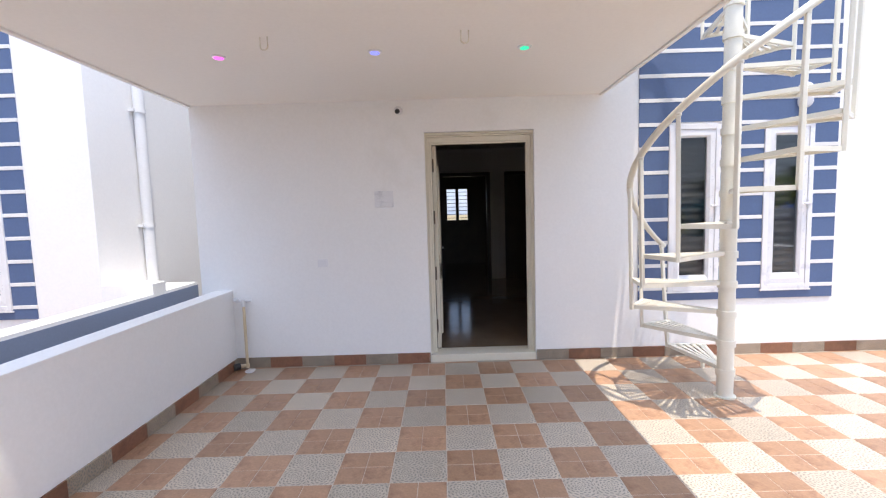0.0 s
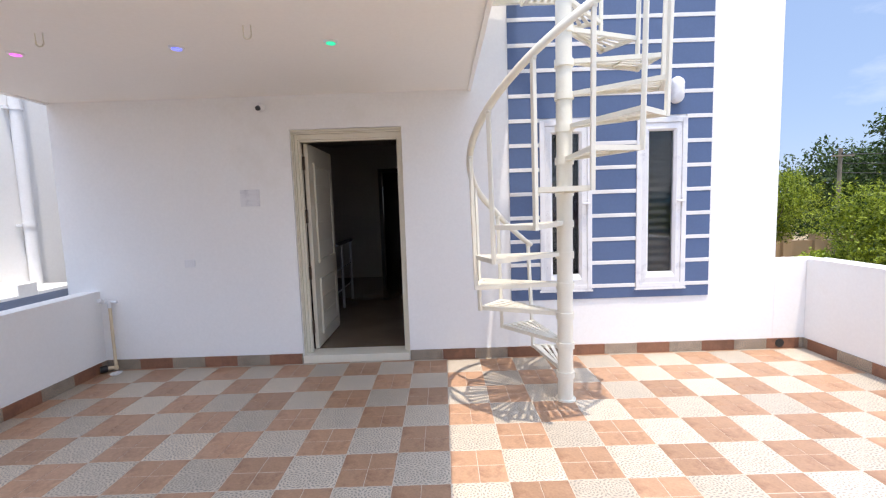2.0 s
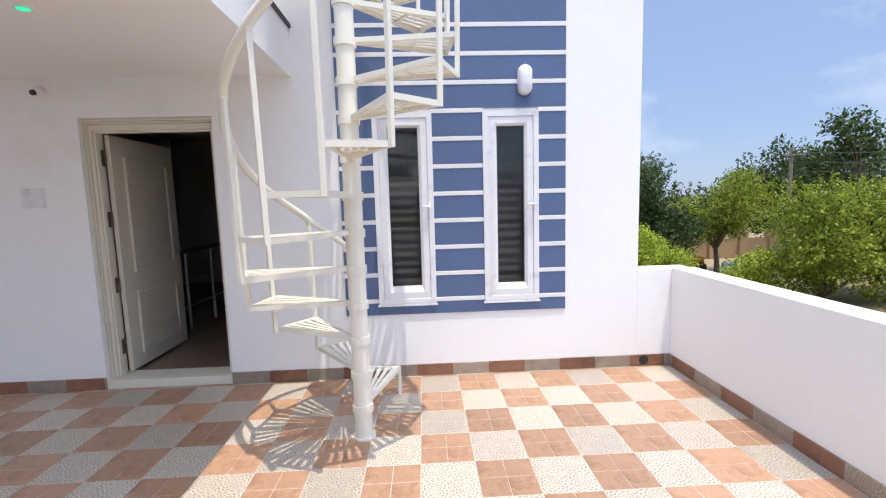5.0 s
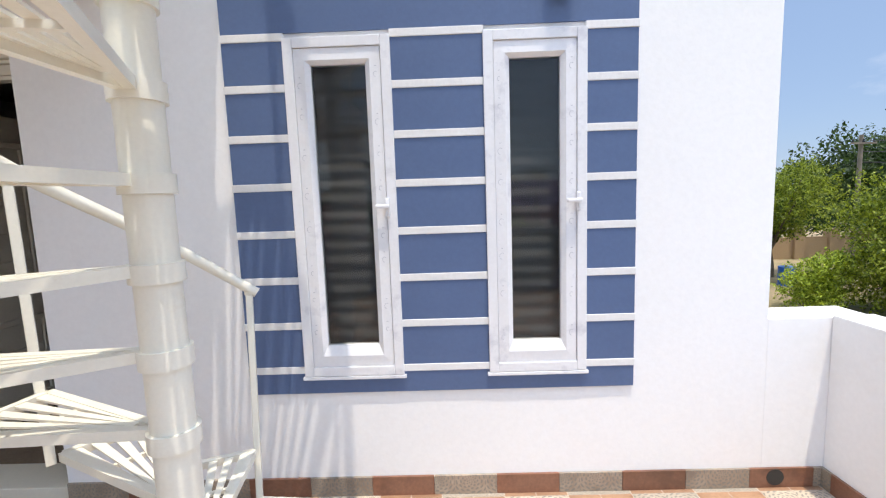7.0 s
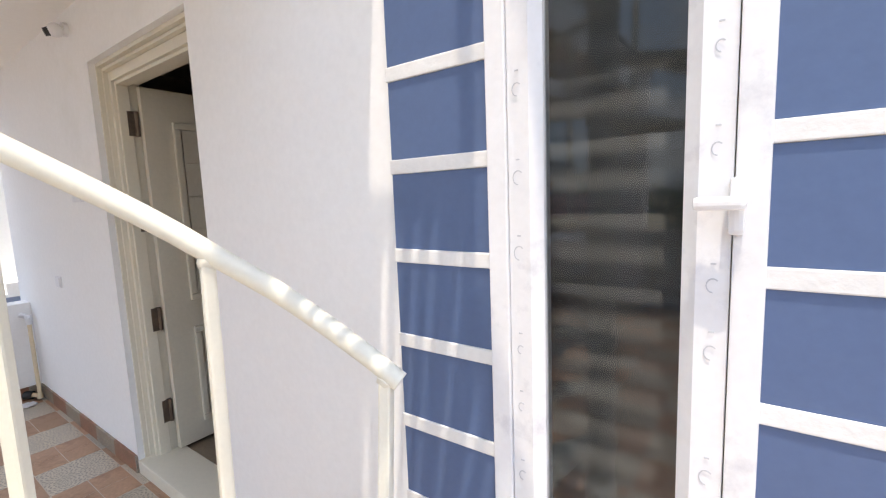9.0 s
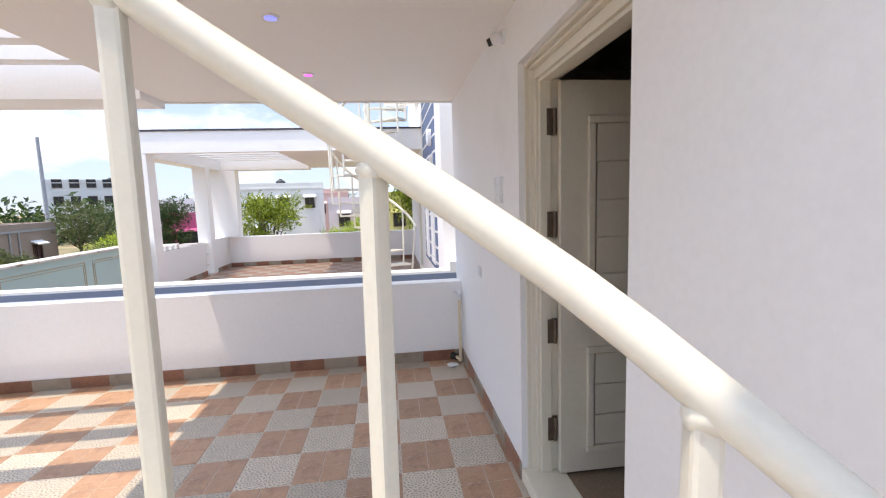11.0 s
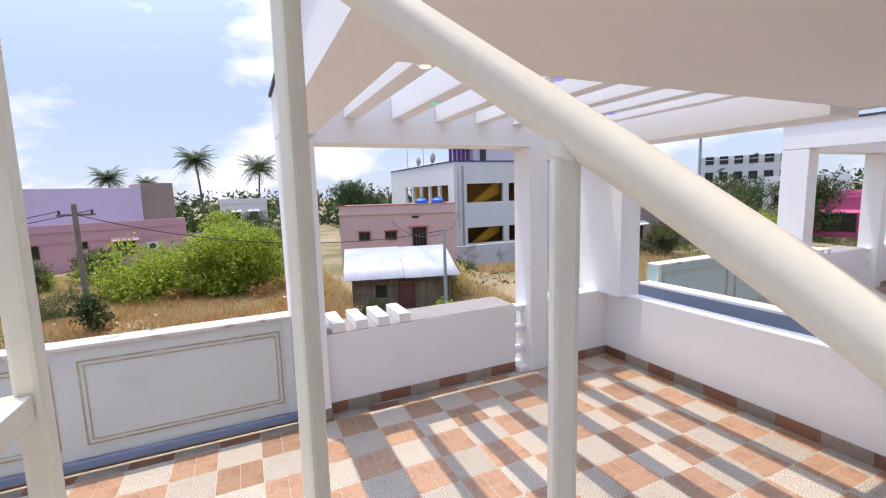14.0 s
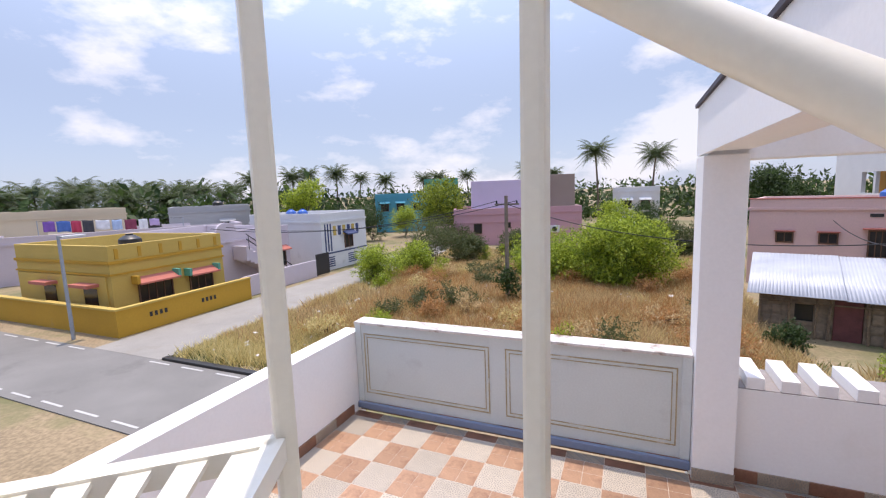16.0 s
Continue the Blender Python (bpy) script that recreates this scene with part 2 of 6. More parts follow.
# ---- builders ----
def box(bm, x0, x1, y0, y1, z0, z1, bevel=0.0):
    r = bmesh.ops.create_cube(bm, size=1.0)
    vs = r["verts"]
    bmesh.ops.scale(bm, vec=(x1 - x0, y1 - y0, z1 - z0), verts=vs)
    bmesh.ops.translate(bm, vec=((x0 + x1) / 2, (y0 + y1) / 2, (z0 + z1) / 2), verts=vs)
    if bevel:
        es = list({e for v in vs for e in v.link_edges})
        bmesh.ops.bevel(bm, geom=es, offset=bevel, segments=2, affect="EDGES", profile=0.6)
    return bm


def boxes(*items, bevel=0.0):
    bm = bmesh.new()
    for it in items:
        box(bm, *it, bevel=bevel)
    return bm


def tube(bm, a, b, r0, r1=None, sides=12, caps=True):
    a, b = Vector(a), Vector(b)
    d = b - a
    r = bmesh.ops.create_cone(bm, cap_ends=caps, segments=sides, radius1=r0, radius2=r0 if r1 is None else r1, depth=d.length)
    bmesh.ops.transform(bm, matrix=Matrix.Translation((a + b) / 2) @ d.to_track_quat("Z", "Y").to_matrix().to_4x4(), verts=r["verts"])
    return bm


def square_tube(bm, a, b, w, turn=0.0, bevel=0.003):
    a, b = Vector(a), Vector(b)
    d = b - a
    r = bmesh.ops.create_cube(bm, size=1.0)
    vs = r["verts"]
    bmesh.ops.scale(bm, vec=(w, w, d.length), verts=vs)
    if bevel:
        es = [e for e in {e for v in vs for e in v.link_edges} if abs((e.verts[0].co - e.verts[1].co).z) > d.length * 0.5]
        vs = list({v for v in vs})
        res = bmesh.ops.bevel(bm, geom=es, offset=bevel, segments=2, affect="EDGES", profile=0.6)
        vs = list({v for f in res["faces"] for v in f.verts} | {v for v in vs if v.is_valid})
    m = Matrix.Translation((a + b) / 2) @ d.to_track_quat("Z", "Y").to_matrix().to_4x4() @ Matrix.Rotation(turn, 4, "Z")
    bmesh.ops.transform(bm, matrix=m, verts=vs)
    return bm


def sweep(bm, points, radius, sides=12, cap=True):
    rings = []
    n = len(points)
    for i, p in enumerate(points):
        t = (points[min(i + 1, n - 1)] - points[max(i - 1, 0)]).normalized()
        side = t.cross(Vector((0, 0, 1)))
        side = side.normalized() if side.length > 1e-4 else Vector((1, 0, 0))
        up = side.cross(t)
        r = radius[i] if isinstance(radius, list) else radius
        rings.append([bm.verts.new(p + r * (math.cos(a) * side + math.sin(a) * up)) for a in [2 * math.pi * k / sides for k in range(sides)]])
    for a, b in zip(rings, rings[1:]):
        for k in range(sides):
            bm.faces.new((a[k], a[(k + 1) % sides], b[(k + 1) % sides], b[k]))
    if cap:
        bm.faces.new(rings[0][::-1])
        bm.faces.new(rings[-1])
    return bm


def mesh_of(name, bm, mat, smooth=False):
    me = bpy.data.meshes.new(name)
    bmesh.ops.recalc_face_normals(bm, faces=bm.faces[:])
    bm.to_mesh(me)
    bm.free()
    me.materials.append(mat)
    if smooth:
        me.shade_smooth()
        me.set_sharp_from_angle(angle=radians(40))
    return me


def part(name, bm, mat, parent=None, label="", smooth=False):
    ob = new(name, mesh_of(name, bm, mat, smooth))
    if parent is not None:
        ob.parent = parent
    if label:
        ob["label"] = label
    return ob


def thing(name, label, category, group="", kind="", at=None):
    ob = new(name)
    ob.empty_display_size = 0.1
    if at is not None:
        ob.matrix_basis = at
    return tagged(ob, label, category, group, kind)


def setting(name, bm, mat, label="", category="wall", smooth=False):
    return tagged(part(name, bm, mat, None, "", smooth), label or name.replace("_", " "), category, "", "structure")


def wall_cells(xs, zs, y0, y1, holes):
    bm = bmesh.new()
    for xa, xb in zip(xs, xs[1:]):
        for za, zb in zip(zs, zs[1:]):
            cx, cz = (xa + xb) / 2, (za + zb) / 2
            if any(h[0] < cx < h[1] and h[2] < cz < h[3] for h in holes):
                continue
            box(bm, xa, xb, y0, y1, za, zb)
    bmesh.ops.remove_doubles(bm, verts=bm.verts[:], dist=1e-4)
    dead = [f for f in bm.faces if len({tuple(round(c, 4) for c in v.co) for v in f.verts}) == 4 and sum(1 for e in f.edges if len(e.link_faces) > 2) == 4]
    seen_faces = {}
    for f in dead:
        seen_faces.setdefault(tuple(round(c, 3) for c in f.calc_center_median()), []).append(f)
    bmesh.ops.delete(bm, geom=[f for fs in seen_faces.values() if len(fs) > 1 for f in fs], context="FACES_ONLY")
    return bm


# ---- plan (metres) ----
XW, XE, YS, YN = -1.32, 5.43, -0.70, 4.08     # inner faces of the terrace
DX = -7.715                                   # the neighbour's unit, one plot to the west
TILE, TX, TY = 0.313, 0.72, 2.48
GROUND = -3.1
WIN = ((2.89, 3.375), (3.79, 4.255))
WZ = (0.64, 2.22)
DOOR = (0.63, 1.58, 0.075, 2.14)


def unit_structure(ox, tag):
    holes = [(DOOR[0] - 0.045 + ox, DOOR[1] + 0.040 + ox, -0.01, DOOR[3] + 0.085)] + [(a + 0.03 + ox, b - 0.03 + ox, WZ[0] + 0.03, WZ[1] - 0.03) for a, b in WIN]
    xs = sorted({-1.62 + ox, 5.125 + ox, *[h[0] for h in holes], *[h[1] for h in holes]})
    zs = sorted({-3.1, 5.4, *[h[2] for h in holes], *[h[3] for h in holes]})
    zs[1] = 0.0
    # the taller wall stands east of the slab; the slab butts against it
    setting("wall_north_" + tag, wall_cells(xs, zs, YN, YN + 0.22, [(h[0], h[1], h[2], h[3]) for h in holes]), WHITE, "white plastered house wall with a doorway and two window openings")
    setting("wall_side_" + tag, boxes((4.90 + ox, 5.125 + ox, YN + 0.22, 14.0, -3.1, 5.4)), WHITE, "white plastered side wall of the house")
    setting("wall_side_west_" + tag, boxes((-1.62 + ox, -1.40 + ox, YN + 0.22, 14.0, -3.1, 5.4)), WHITE, "white plastered side wall of the house")
    setting("parapet_corner_" + tag, boxes((5.125 + ox, 5.62 + ox, YN, YN + 0.2, -3.1, 0.86), bevel=0.006), WHITE, "low white parapet return beside the house wall")
    setting("parapet_east_" + tag, boxes((XE + ox, XE + 0.19 + ox, YS - 0.2, YN, -3.1, 0.87 if ox == 0 else 0.76), bevel=0.006), WHITE, "white plastered terrace parapet")
    setting("parapet_west_" + tag, boxes((XW - 0.17 + ox, XW + ox, YS - 0.1, YN, -3.1, 0.775), bevel=0.006), WHITE, "white plastered terrace parapet with flat top")
    # south edge: corner pillar, low wall, slim pillar, gap with three bars, notched wall, pillar, framed panel
    setting("pillar_southwest_" + tag, boxes((-1.49 + ox, -1.20 + ox, -1.05, -0.39, 0.775, 2.46), bevel=0.006), WHITE, "white square corner pillar", "pillar")
    setting("parapet_south_a_" + tag, boxes((-1.32 + ox, -0.42 + ox, -0.95, YS, -3.1, 0.79), bevel=0.005), WHITE, "low white parapet between two pillars")
    setting("pillar_slim_" + tag, boxes((-0.44 + ox, -0.21 + ox, -1.0, -0.70, -3.1, 2.46), bevel=0.006), WHITE, "slim white pillar", "pillar")
    setting("parapet_south_b_" + tag, boxes((-0.07 + ox, 1.99 + ox, -1.24, -0.80, -3.1, 0.752), bevel=0.005), WHITE, "white terrace parapet with notched top")
    setting("coping_south_" + tag, boxes((-0.062 + ox, 1.985 + ox, -1.235, -0.804, 0.7525, 0.759)), GREYCOP, "grey cement coping on the parapet", "coping")
    setting("pillar_southeast_" + tag, boxes((1.99 + ox, 2.27 + ox, -1.08, YS, -3.1, 2.50), bevel=0.006), WHITE, "white square pillar carrying the roof", "pillar")
    setting("sill_gap_" + tag, boxes((-0.21 + ox, -0.07 + ox, -1.0, -0.72, -3.1, 0.05), bevel=0.004), WHITE, "white sill under the gap bars", "sill")
    # roof: slab, frame beams
    roof = bmesh.new()
    box(roof, -1.60 + ox, 2.24 + ox, 1.43, YN, 2.53, 2.88)
    box(roof, 1.98 + ox, 2.24 + ox, -0.74, 1.43, 2.53, 2.88)
    ceiling = part("ceiling_" + tag, roof, CEIL)
    tagged(ceiling, "plain cream-white porch ceiling slab", "ceiling", "", "structure")
    setting("fascia_east_" + tag, boxes((2.24 + ox, 2.27 + ox, -1.08, YN, 2.515, 2.885)), WHITE, "white roof fascia", "fascia")
    setting("fascia_west_" + tag, boxes((-1.63 + ox, -1.60 + ox, -1.08, YN, 2.515, 2.885)), WHITE, "white roof fascia", "fascia")
    setting("beam_south_" + tag, boxes((-1.60 + ox, 2.24 + ox, -1.08, -0.74, 2.463, 2.885), bevel=0.004), WHITE, "white pergola beam along the terrace edge", "beam")
    setting("beam_west_" + tag, boxes((-1.60 + ox, -1.20 + ox, -0.74, 1.43, 2.463, 2.882), bevel=0.004), WHITE, "white pergola beam along the terrace side", "beam")
    cap = boxes((2.20 + ox, 2.29 + ox, -1.10, YN, 2.887, 2.915), (-1.65 + ox, 2.20 + ox, -1.10, -1.02, 2.887, 2.915), (-1.65 + ox, -1.57 + ox, -1.02, YN, 2.887, 2.915))
    setting("roof_cap_" + tag, cap, DARKCAP, "dark capping along the roof edge", "capping")


def pergola(ox):
    p = thing("pergola", "row of white concrete pergola slats over the terrace", "pergola")
    for k in range(7):
        x1 = 1.72 - 0.435 * k + ox
        part("slat", boxes((x1 - 0.13, x1, -0.738, 1.428, 2.675, 2.876), bevel=0.004), WHITE, p)
    return p


def gap_bars(ox):
    p = thing("gap_rail", "three short white horizontal bars between wall and pillar", "railing")
    for z in (0.71, 0.47, 0.22):
        part("bar", boxes((-0.205 + ox, -0.075 + ox, -0.93, -0.80, z - 0.025, z + 0.025), bevel=0.005), WHITE, p)


def notch_blocks(ox):
    for k in range(4):
        x1 = 1.92 - 0.215 * k + ox
        ob = part("notch_block", boxes((x1 - 0.115, x1, -1.235, -0.799, 0.7595, 0.850), bevel=0.005), WHITE)
        tagged(ob, "white plastered block on top of the notched parapet", "block", "blocks on the notched parapet")


def framed_panel(ox):
    board = PANELW if ox == 0 else AQUA
    p = thing("terrace_panel", "pale mint framed panel wall with worn mouldings", "panel wall")
    x0, x1 = 2.275 + ox, 5.425 + ox
    part("board", boxes((x0, x1, -0.95, -0.80, 0.10, 0.955)), board, p)
    part("base_ledge", boxes((x0, x1, -0.96, -0.755, 0.03, 0.098), bevel=0.008), GREYBLUE, p, "dusty blue painted base ledge")
    part("top_cap", boxes((x0, x1, -0.97, -0.775, 0.958, 0.985), bevel=0.004), material("worn_cap", (0.66, 0.63, 0.60), 0.7, 0.1, 6, 0.2, stain=((0.24, 0.16, 0.11), 5, 0.53)), p, "chipped top edge with brown wear")
    part("stile", boxes((x0, x0 + 0.07, -0.80, -0.785, 0.10, 0.955), bevel=0.003), PANELW, p)
    part("stile", boxes((x1 - 0.07, x1, -0.80, -0.785, 0.10, 0.955), bevel=0.003), PANELW, p)
    for a, b in ((x0 + 0.10, 3.785 + ox), (3.94 + ox, x1 - 0.10)):
        for z0, z1 in ((0.20, 0.86),):
            for i, w in ((0.0, 0.011), (0.036, 0.007)):
                bm = boxes((a + i, b - i, -0.80, -0.794, z1 - i - w, z1 - i), (a + i, b - i, -0.80, -0.794, z0 + i, z0 + i + w),
                           (a + i, a + i + w, -0.80, -0.794, z0 + i + w, z1 - i - w), (b - i - w, b - i, -0.80, -0.794, z0 + i + w, z1 - i - w))
                part("moulding", bm, PANELF, p, "cream moulding with brown wear")


def blue_panel(ox):
    p = thing("wall_cladding", "blue painted wall panel with white horizontal bands", "wall panel")
    lines = [0.67 + 0.2225 * k for k in range(20)]
    rows = [(0.55, lines[0])] + list(zip(lines, lines[1:]))
    cols = ((2.61, WIN[0][0]), (WIN[0][1], WIN[1][0]), (WIN[1][1], 4.485))
    for z0, z1 in rows:
        a, b = z0 + (0.018 if z0 > 0.6 else 0.0), z1 - 0.018
        spans = cols if 0.66 < z0 and z1 < 2.27 else ((2.61, 4.485),)
        for x0, x1 in spans:
            part("panel", boxes((x0 + ox, x1 + ox, YN - 0.012, YN, a, b)), BLUE, p)
    for z in lines:
        spans = cols if 0.66 < z < 2.23 else ((2.61, 4.485),)
        for x0, x1 in spans:
            part("band", boxes((x0 - 0.004 + ox, x1 + 0.004 + ox, YN - 0.016, YN, z - 0.0175, z + 0.0175), bevel=0.003), STRIP, p)


def window_unit(ox, a, b, name):
    w = tagged(thing(name, "narrow white plastic casement window with grey blind behind glass", "window"), kind="structure")
    z0, z1 = WZ
    y = YN
    a, b = a + ox, b + ox
    part("window_frame", boxes((a, a + 0.045, y - 0.026, y + 0.05, z0, z1), (b - 0.045, b, y - 0.026, y + 0.05, z0, z1),
                               (a + 0.045, b - 0.045, y - 0.026, y + 0.05, z1 - 0.045, z1), (a + 0.045, b - 0.045, y - 0.026, y + 0.05, z0, z0 + 0.045), bevel=0.003), UPVC, w)
    s = 0.118
    bm = bmesh.new()
    # sash with sloped inner lip
    outer = [(a + 0.047, z0 + 0.047), (b - 0.047, z0 + 0.047), (b - 0.047, z1 - 0.047), (a + 0.047, z1 - 0.047)]
    mid = [(a + 0.095, z0 + 0.10), (b - 0.095, z0 + 0.10), (b - 0.095, z1 - 0.10), (a + 0.095, z1 - 0.10)]
    inner = [(a + s, z0 + 0.15), (b - s, z0 + 0.15), (b - s, z1 - s), (a + s, z1 - s)]
    levels = [[bm.verts.new((x, yy, z)) for x, z in ring] for ring, yy in ((outer, y + 0.02), (outer, y - 0.018), (mid, y - 0.022), (inner, y - 0.004), (inner, y + 0.03))]
    for r0, r1 in zip(levels, levels[1:]):
        for k in range(4):
            bm.faces.new((r0[k], r0[(k + 1) % 4], r1[(k + 1) % 4], r1[k]))
    part("sash", bm, UPVC, w)
    pane = part("pane", boxes((a + s - 0.005, b - s + 0.005, y + 0.008, y + 0.013, z0 + 0.14, z1 - s + 0.005)), GLASS, w)
    pane.visible_shadow = False
    sl = bmesh.new()
    n = 22
    zz0, zz1 = z0 + 0.12, z1 - s + 0.03
    prev = None
    steps = n * 8
    for i in range(steps + 1):
        z = zz0 + (zz1 - zz0) * i / steps
        d = y + 0.06 + 0.0035 * math.sin(2 * math.pi * i / 9.5) + 0.002 * math.sin(i * 0.31)
        row = [sl.verts.new((x, d, z)) for x in (a + 0.05, b - 0.05)]
        if prev:
            sl.faces.new((prev[0], prev[1], row[1], row[0]))
        prev = row
    part("blind", sl, BLIND, w, "dark grey rippled blind", smooth=True)
    part("window_sill", boxes((a - 0.01, b + 0.01, y - 0.028, y + 0.02, z0 - 0.018, z0 - 0.002), bevel=0.003), UPVC, w)
    h = part("handle", boxes((b - 0.052, b - 0.030, y - 0.040, y - 0.024, 1.405, 1.495), bevel=0.008), UPVC, w, "white plastic handle")
    part("lever", boxes((b - 0.100, b - 0.028, y - 0.060, y - 0.041, 1.445, 1.466), bevel=0.008), UPVC, h)
    rnd = random.Random(int(a * 100))
    for side in (a + 0.070, b - 0.070):
        for k in range(8):
            z = z0 + 0.2 + k * 0.17 + rnd.uniform(-0.03, 0.03)
            r = rnd.uniform(0.008, 0.013)
            bm = bmesh.new()
            n0, n1 = 2, 13
            ring = [[bm.verts.new((side + q * math.cos(2 * math.pi * i / 16), y - 0.0214, z + q * 1.25 * math.sin(2 * math.pi * i / 16))) for q in (r - 0.0018, r)] for i in range(n0, n1)]
            for s0, s1 in zip(ring, ring[1:]):
                bm.faces.new((s0[0], s0[1], s1[1], s1[0]))
            g = bmesh.ops.extrude_face_region(bm, geom=bm.faces[:])
            bmesh.ops.translate(bm, vec=(0, -0.0006, 0), verts=[v for v in g["geom"] if isinstance(v, bmesh.types.BMVert)])
            box(bm, side - 0.004, side + 0.004, y - 0.0222, y - 0.0214, z + 0.035, z + 0.038)
            part("film_mark", bm, FILM, w)


def entrance_door(ox):
    d = tagged(thing("door_1", "cream panelled door standing open into a dark room", "door"), kind="structure")
    x0, x1, z0, z1 = DOOR[0] + ox, DOOR[1] + ox, DOOR[2], DOOR[3]
    # stepped frame set back in the wall's reveal
    for name, a, b, y0 in (("door_frame", 0.0, 0.55, YN + 0.075), ("frame_step", 0.56, 0.74, YN + 0.052), ("frame_rim", 0.75, 0.98, YN + 0.03)):
        la, lb, ra, rb, ta, tb = 0.045 * a, 0.045 * b, 0.04 * a, 0.04 * b, 0.085 * a, 0.085 * b
        part(name, boxes((x0 - lb, x0 - la, y0, YN + 0.20, 0.02, z1 + tb), (x1 + ra, x1 + rb, y0, YN + 0.20, 0.02, z1 + tb),
                         (x0 - la, x1 + ra, y0, YN + 0.20, z1 + ta, z1 + tb), bevel=0.003), FRAMEC, d)
    part("frame_bead", boxes((x0, x0 + 0.018, YN + 0.09, YN + 0.148, z0, z1), (x1 - 0.018, x1, YN + 0.09, YN + 0.148, z0, z1), (x0 + 0.018, x1 - 0.018, YN + 0.09, YN + 0.148, z1 - 0.018, z1), bevel=0.004), FRAMEC, d)
    part("threshold", boxes((x0 - 0.044, x1 + 0.039, YN - 0.004, YN + 0.22, 0.0, 0.075), bevel=0.006), FRAMEC, d)
    ya, yb = YN + 0.18, YN + 1.07
    lx0, lx1 = x0 + 0.022, x0 + 0.060
    leaf = part("leaf", boxes((lx0, lx1, ya, yb, z0 + 0.012, z1 - 0.02), bevel=0.003), DOORC, d)
    for za, zb in ((0.20, 0.78), (0.94, 1.95)):
        bm = bmesh.new()
        y0, y1 = ya + 0.14, yb - 0.12
        w = 0.036
        for it in ((lx1, lx1 + 0.021, y0, y1, za, za + w), (lx1, lx1 + 0.021, y0, y1, zb - w, zb), (lx1, lx1 + 0.021, y0, y0 + w, za + w, zb - w), (lx1, lx1 + 0.021, y1 - w, y1, za + w, zb - w)):
            box(bm, *it, bevel=0.006)
        part("panel_moulding", bm, DOORC, leaf)
        k = max(3, round((zb - za) / 0.2))
        for i in range(k):
            a = za + w + (zb - za - 2 * w) * i / k
            b = za + w + (zb - za - 2 * w) * (i + 1) / k
            part("panel_board", boxes((lx1 + 0.0005, lx1 + 0.011, y0 + w + 0.008, y1 - w - 0.008, a + 0.0035, b - 0.0035), bevel=0.003), DOORC, leaf)
    for z in (0.32, 0.86, 1.42, 1.93):
        h = part("hinge", boxes((x0 + 0.001, x0 + 0.02, YN + 0.125, YN + 0.178, z - 0.065, z + 0.065), bevel=0.002), BROWNMETAL, d, "brown metal hinge")
        bm = bmesh.new()
        tube(bm, (x0 + 0.024, YN + 0.165, z - 0.065), (x0 + 0.024, YN + 0.165, z + 0.065), 0.009)
        part("knuckle", bm, BROWNMETAL, h)
    bm = bmesh.new()
    tube(bm, (lx1, yb - 0.06, 1.05), (lx1 + 0.05, yb - 0.06, 1.05), 0.012)
    part("door_knob", bm, STEEL, d)


# ---- spiral staircase ----
PX, PY = 2.857, 3.131
RISE, STEP, A0, Z1, NT = 0.2245, 28.1, 71.2, 0.215, 14
RT, RR = 0.644, 0.676


def polar(r, deg, z, cx=0.0, cy=0.0):
    return Vector((cx + r * math.cos(radians(deg)), cy + r * math.sin(radians(deg)), z))


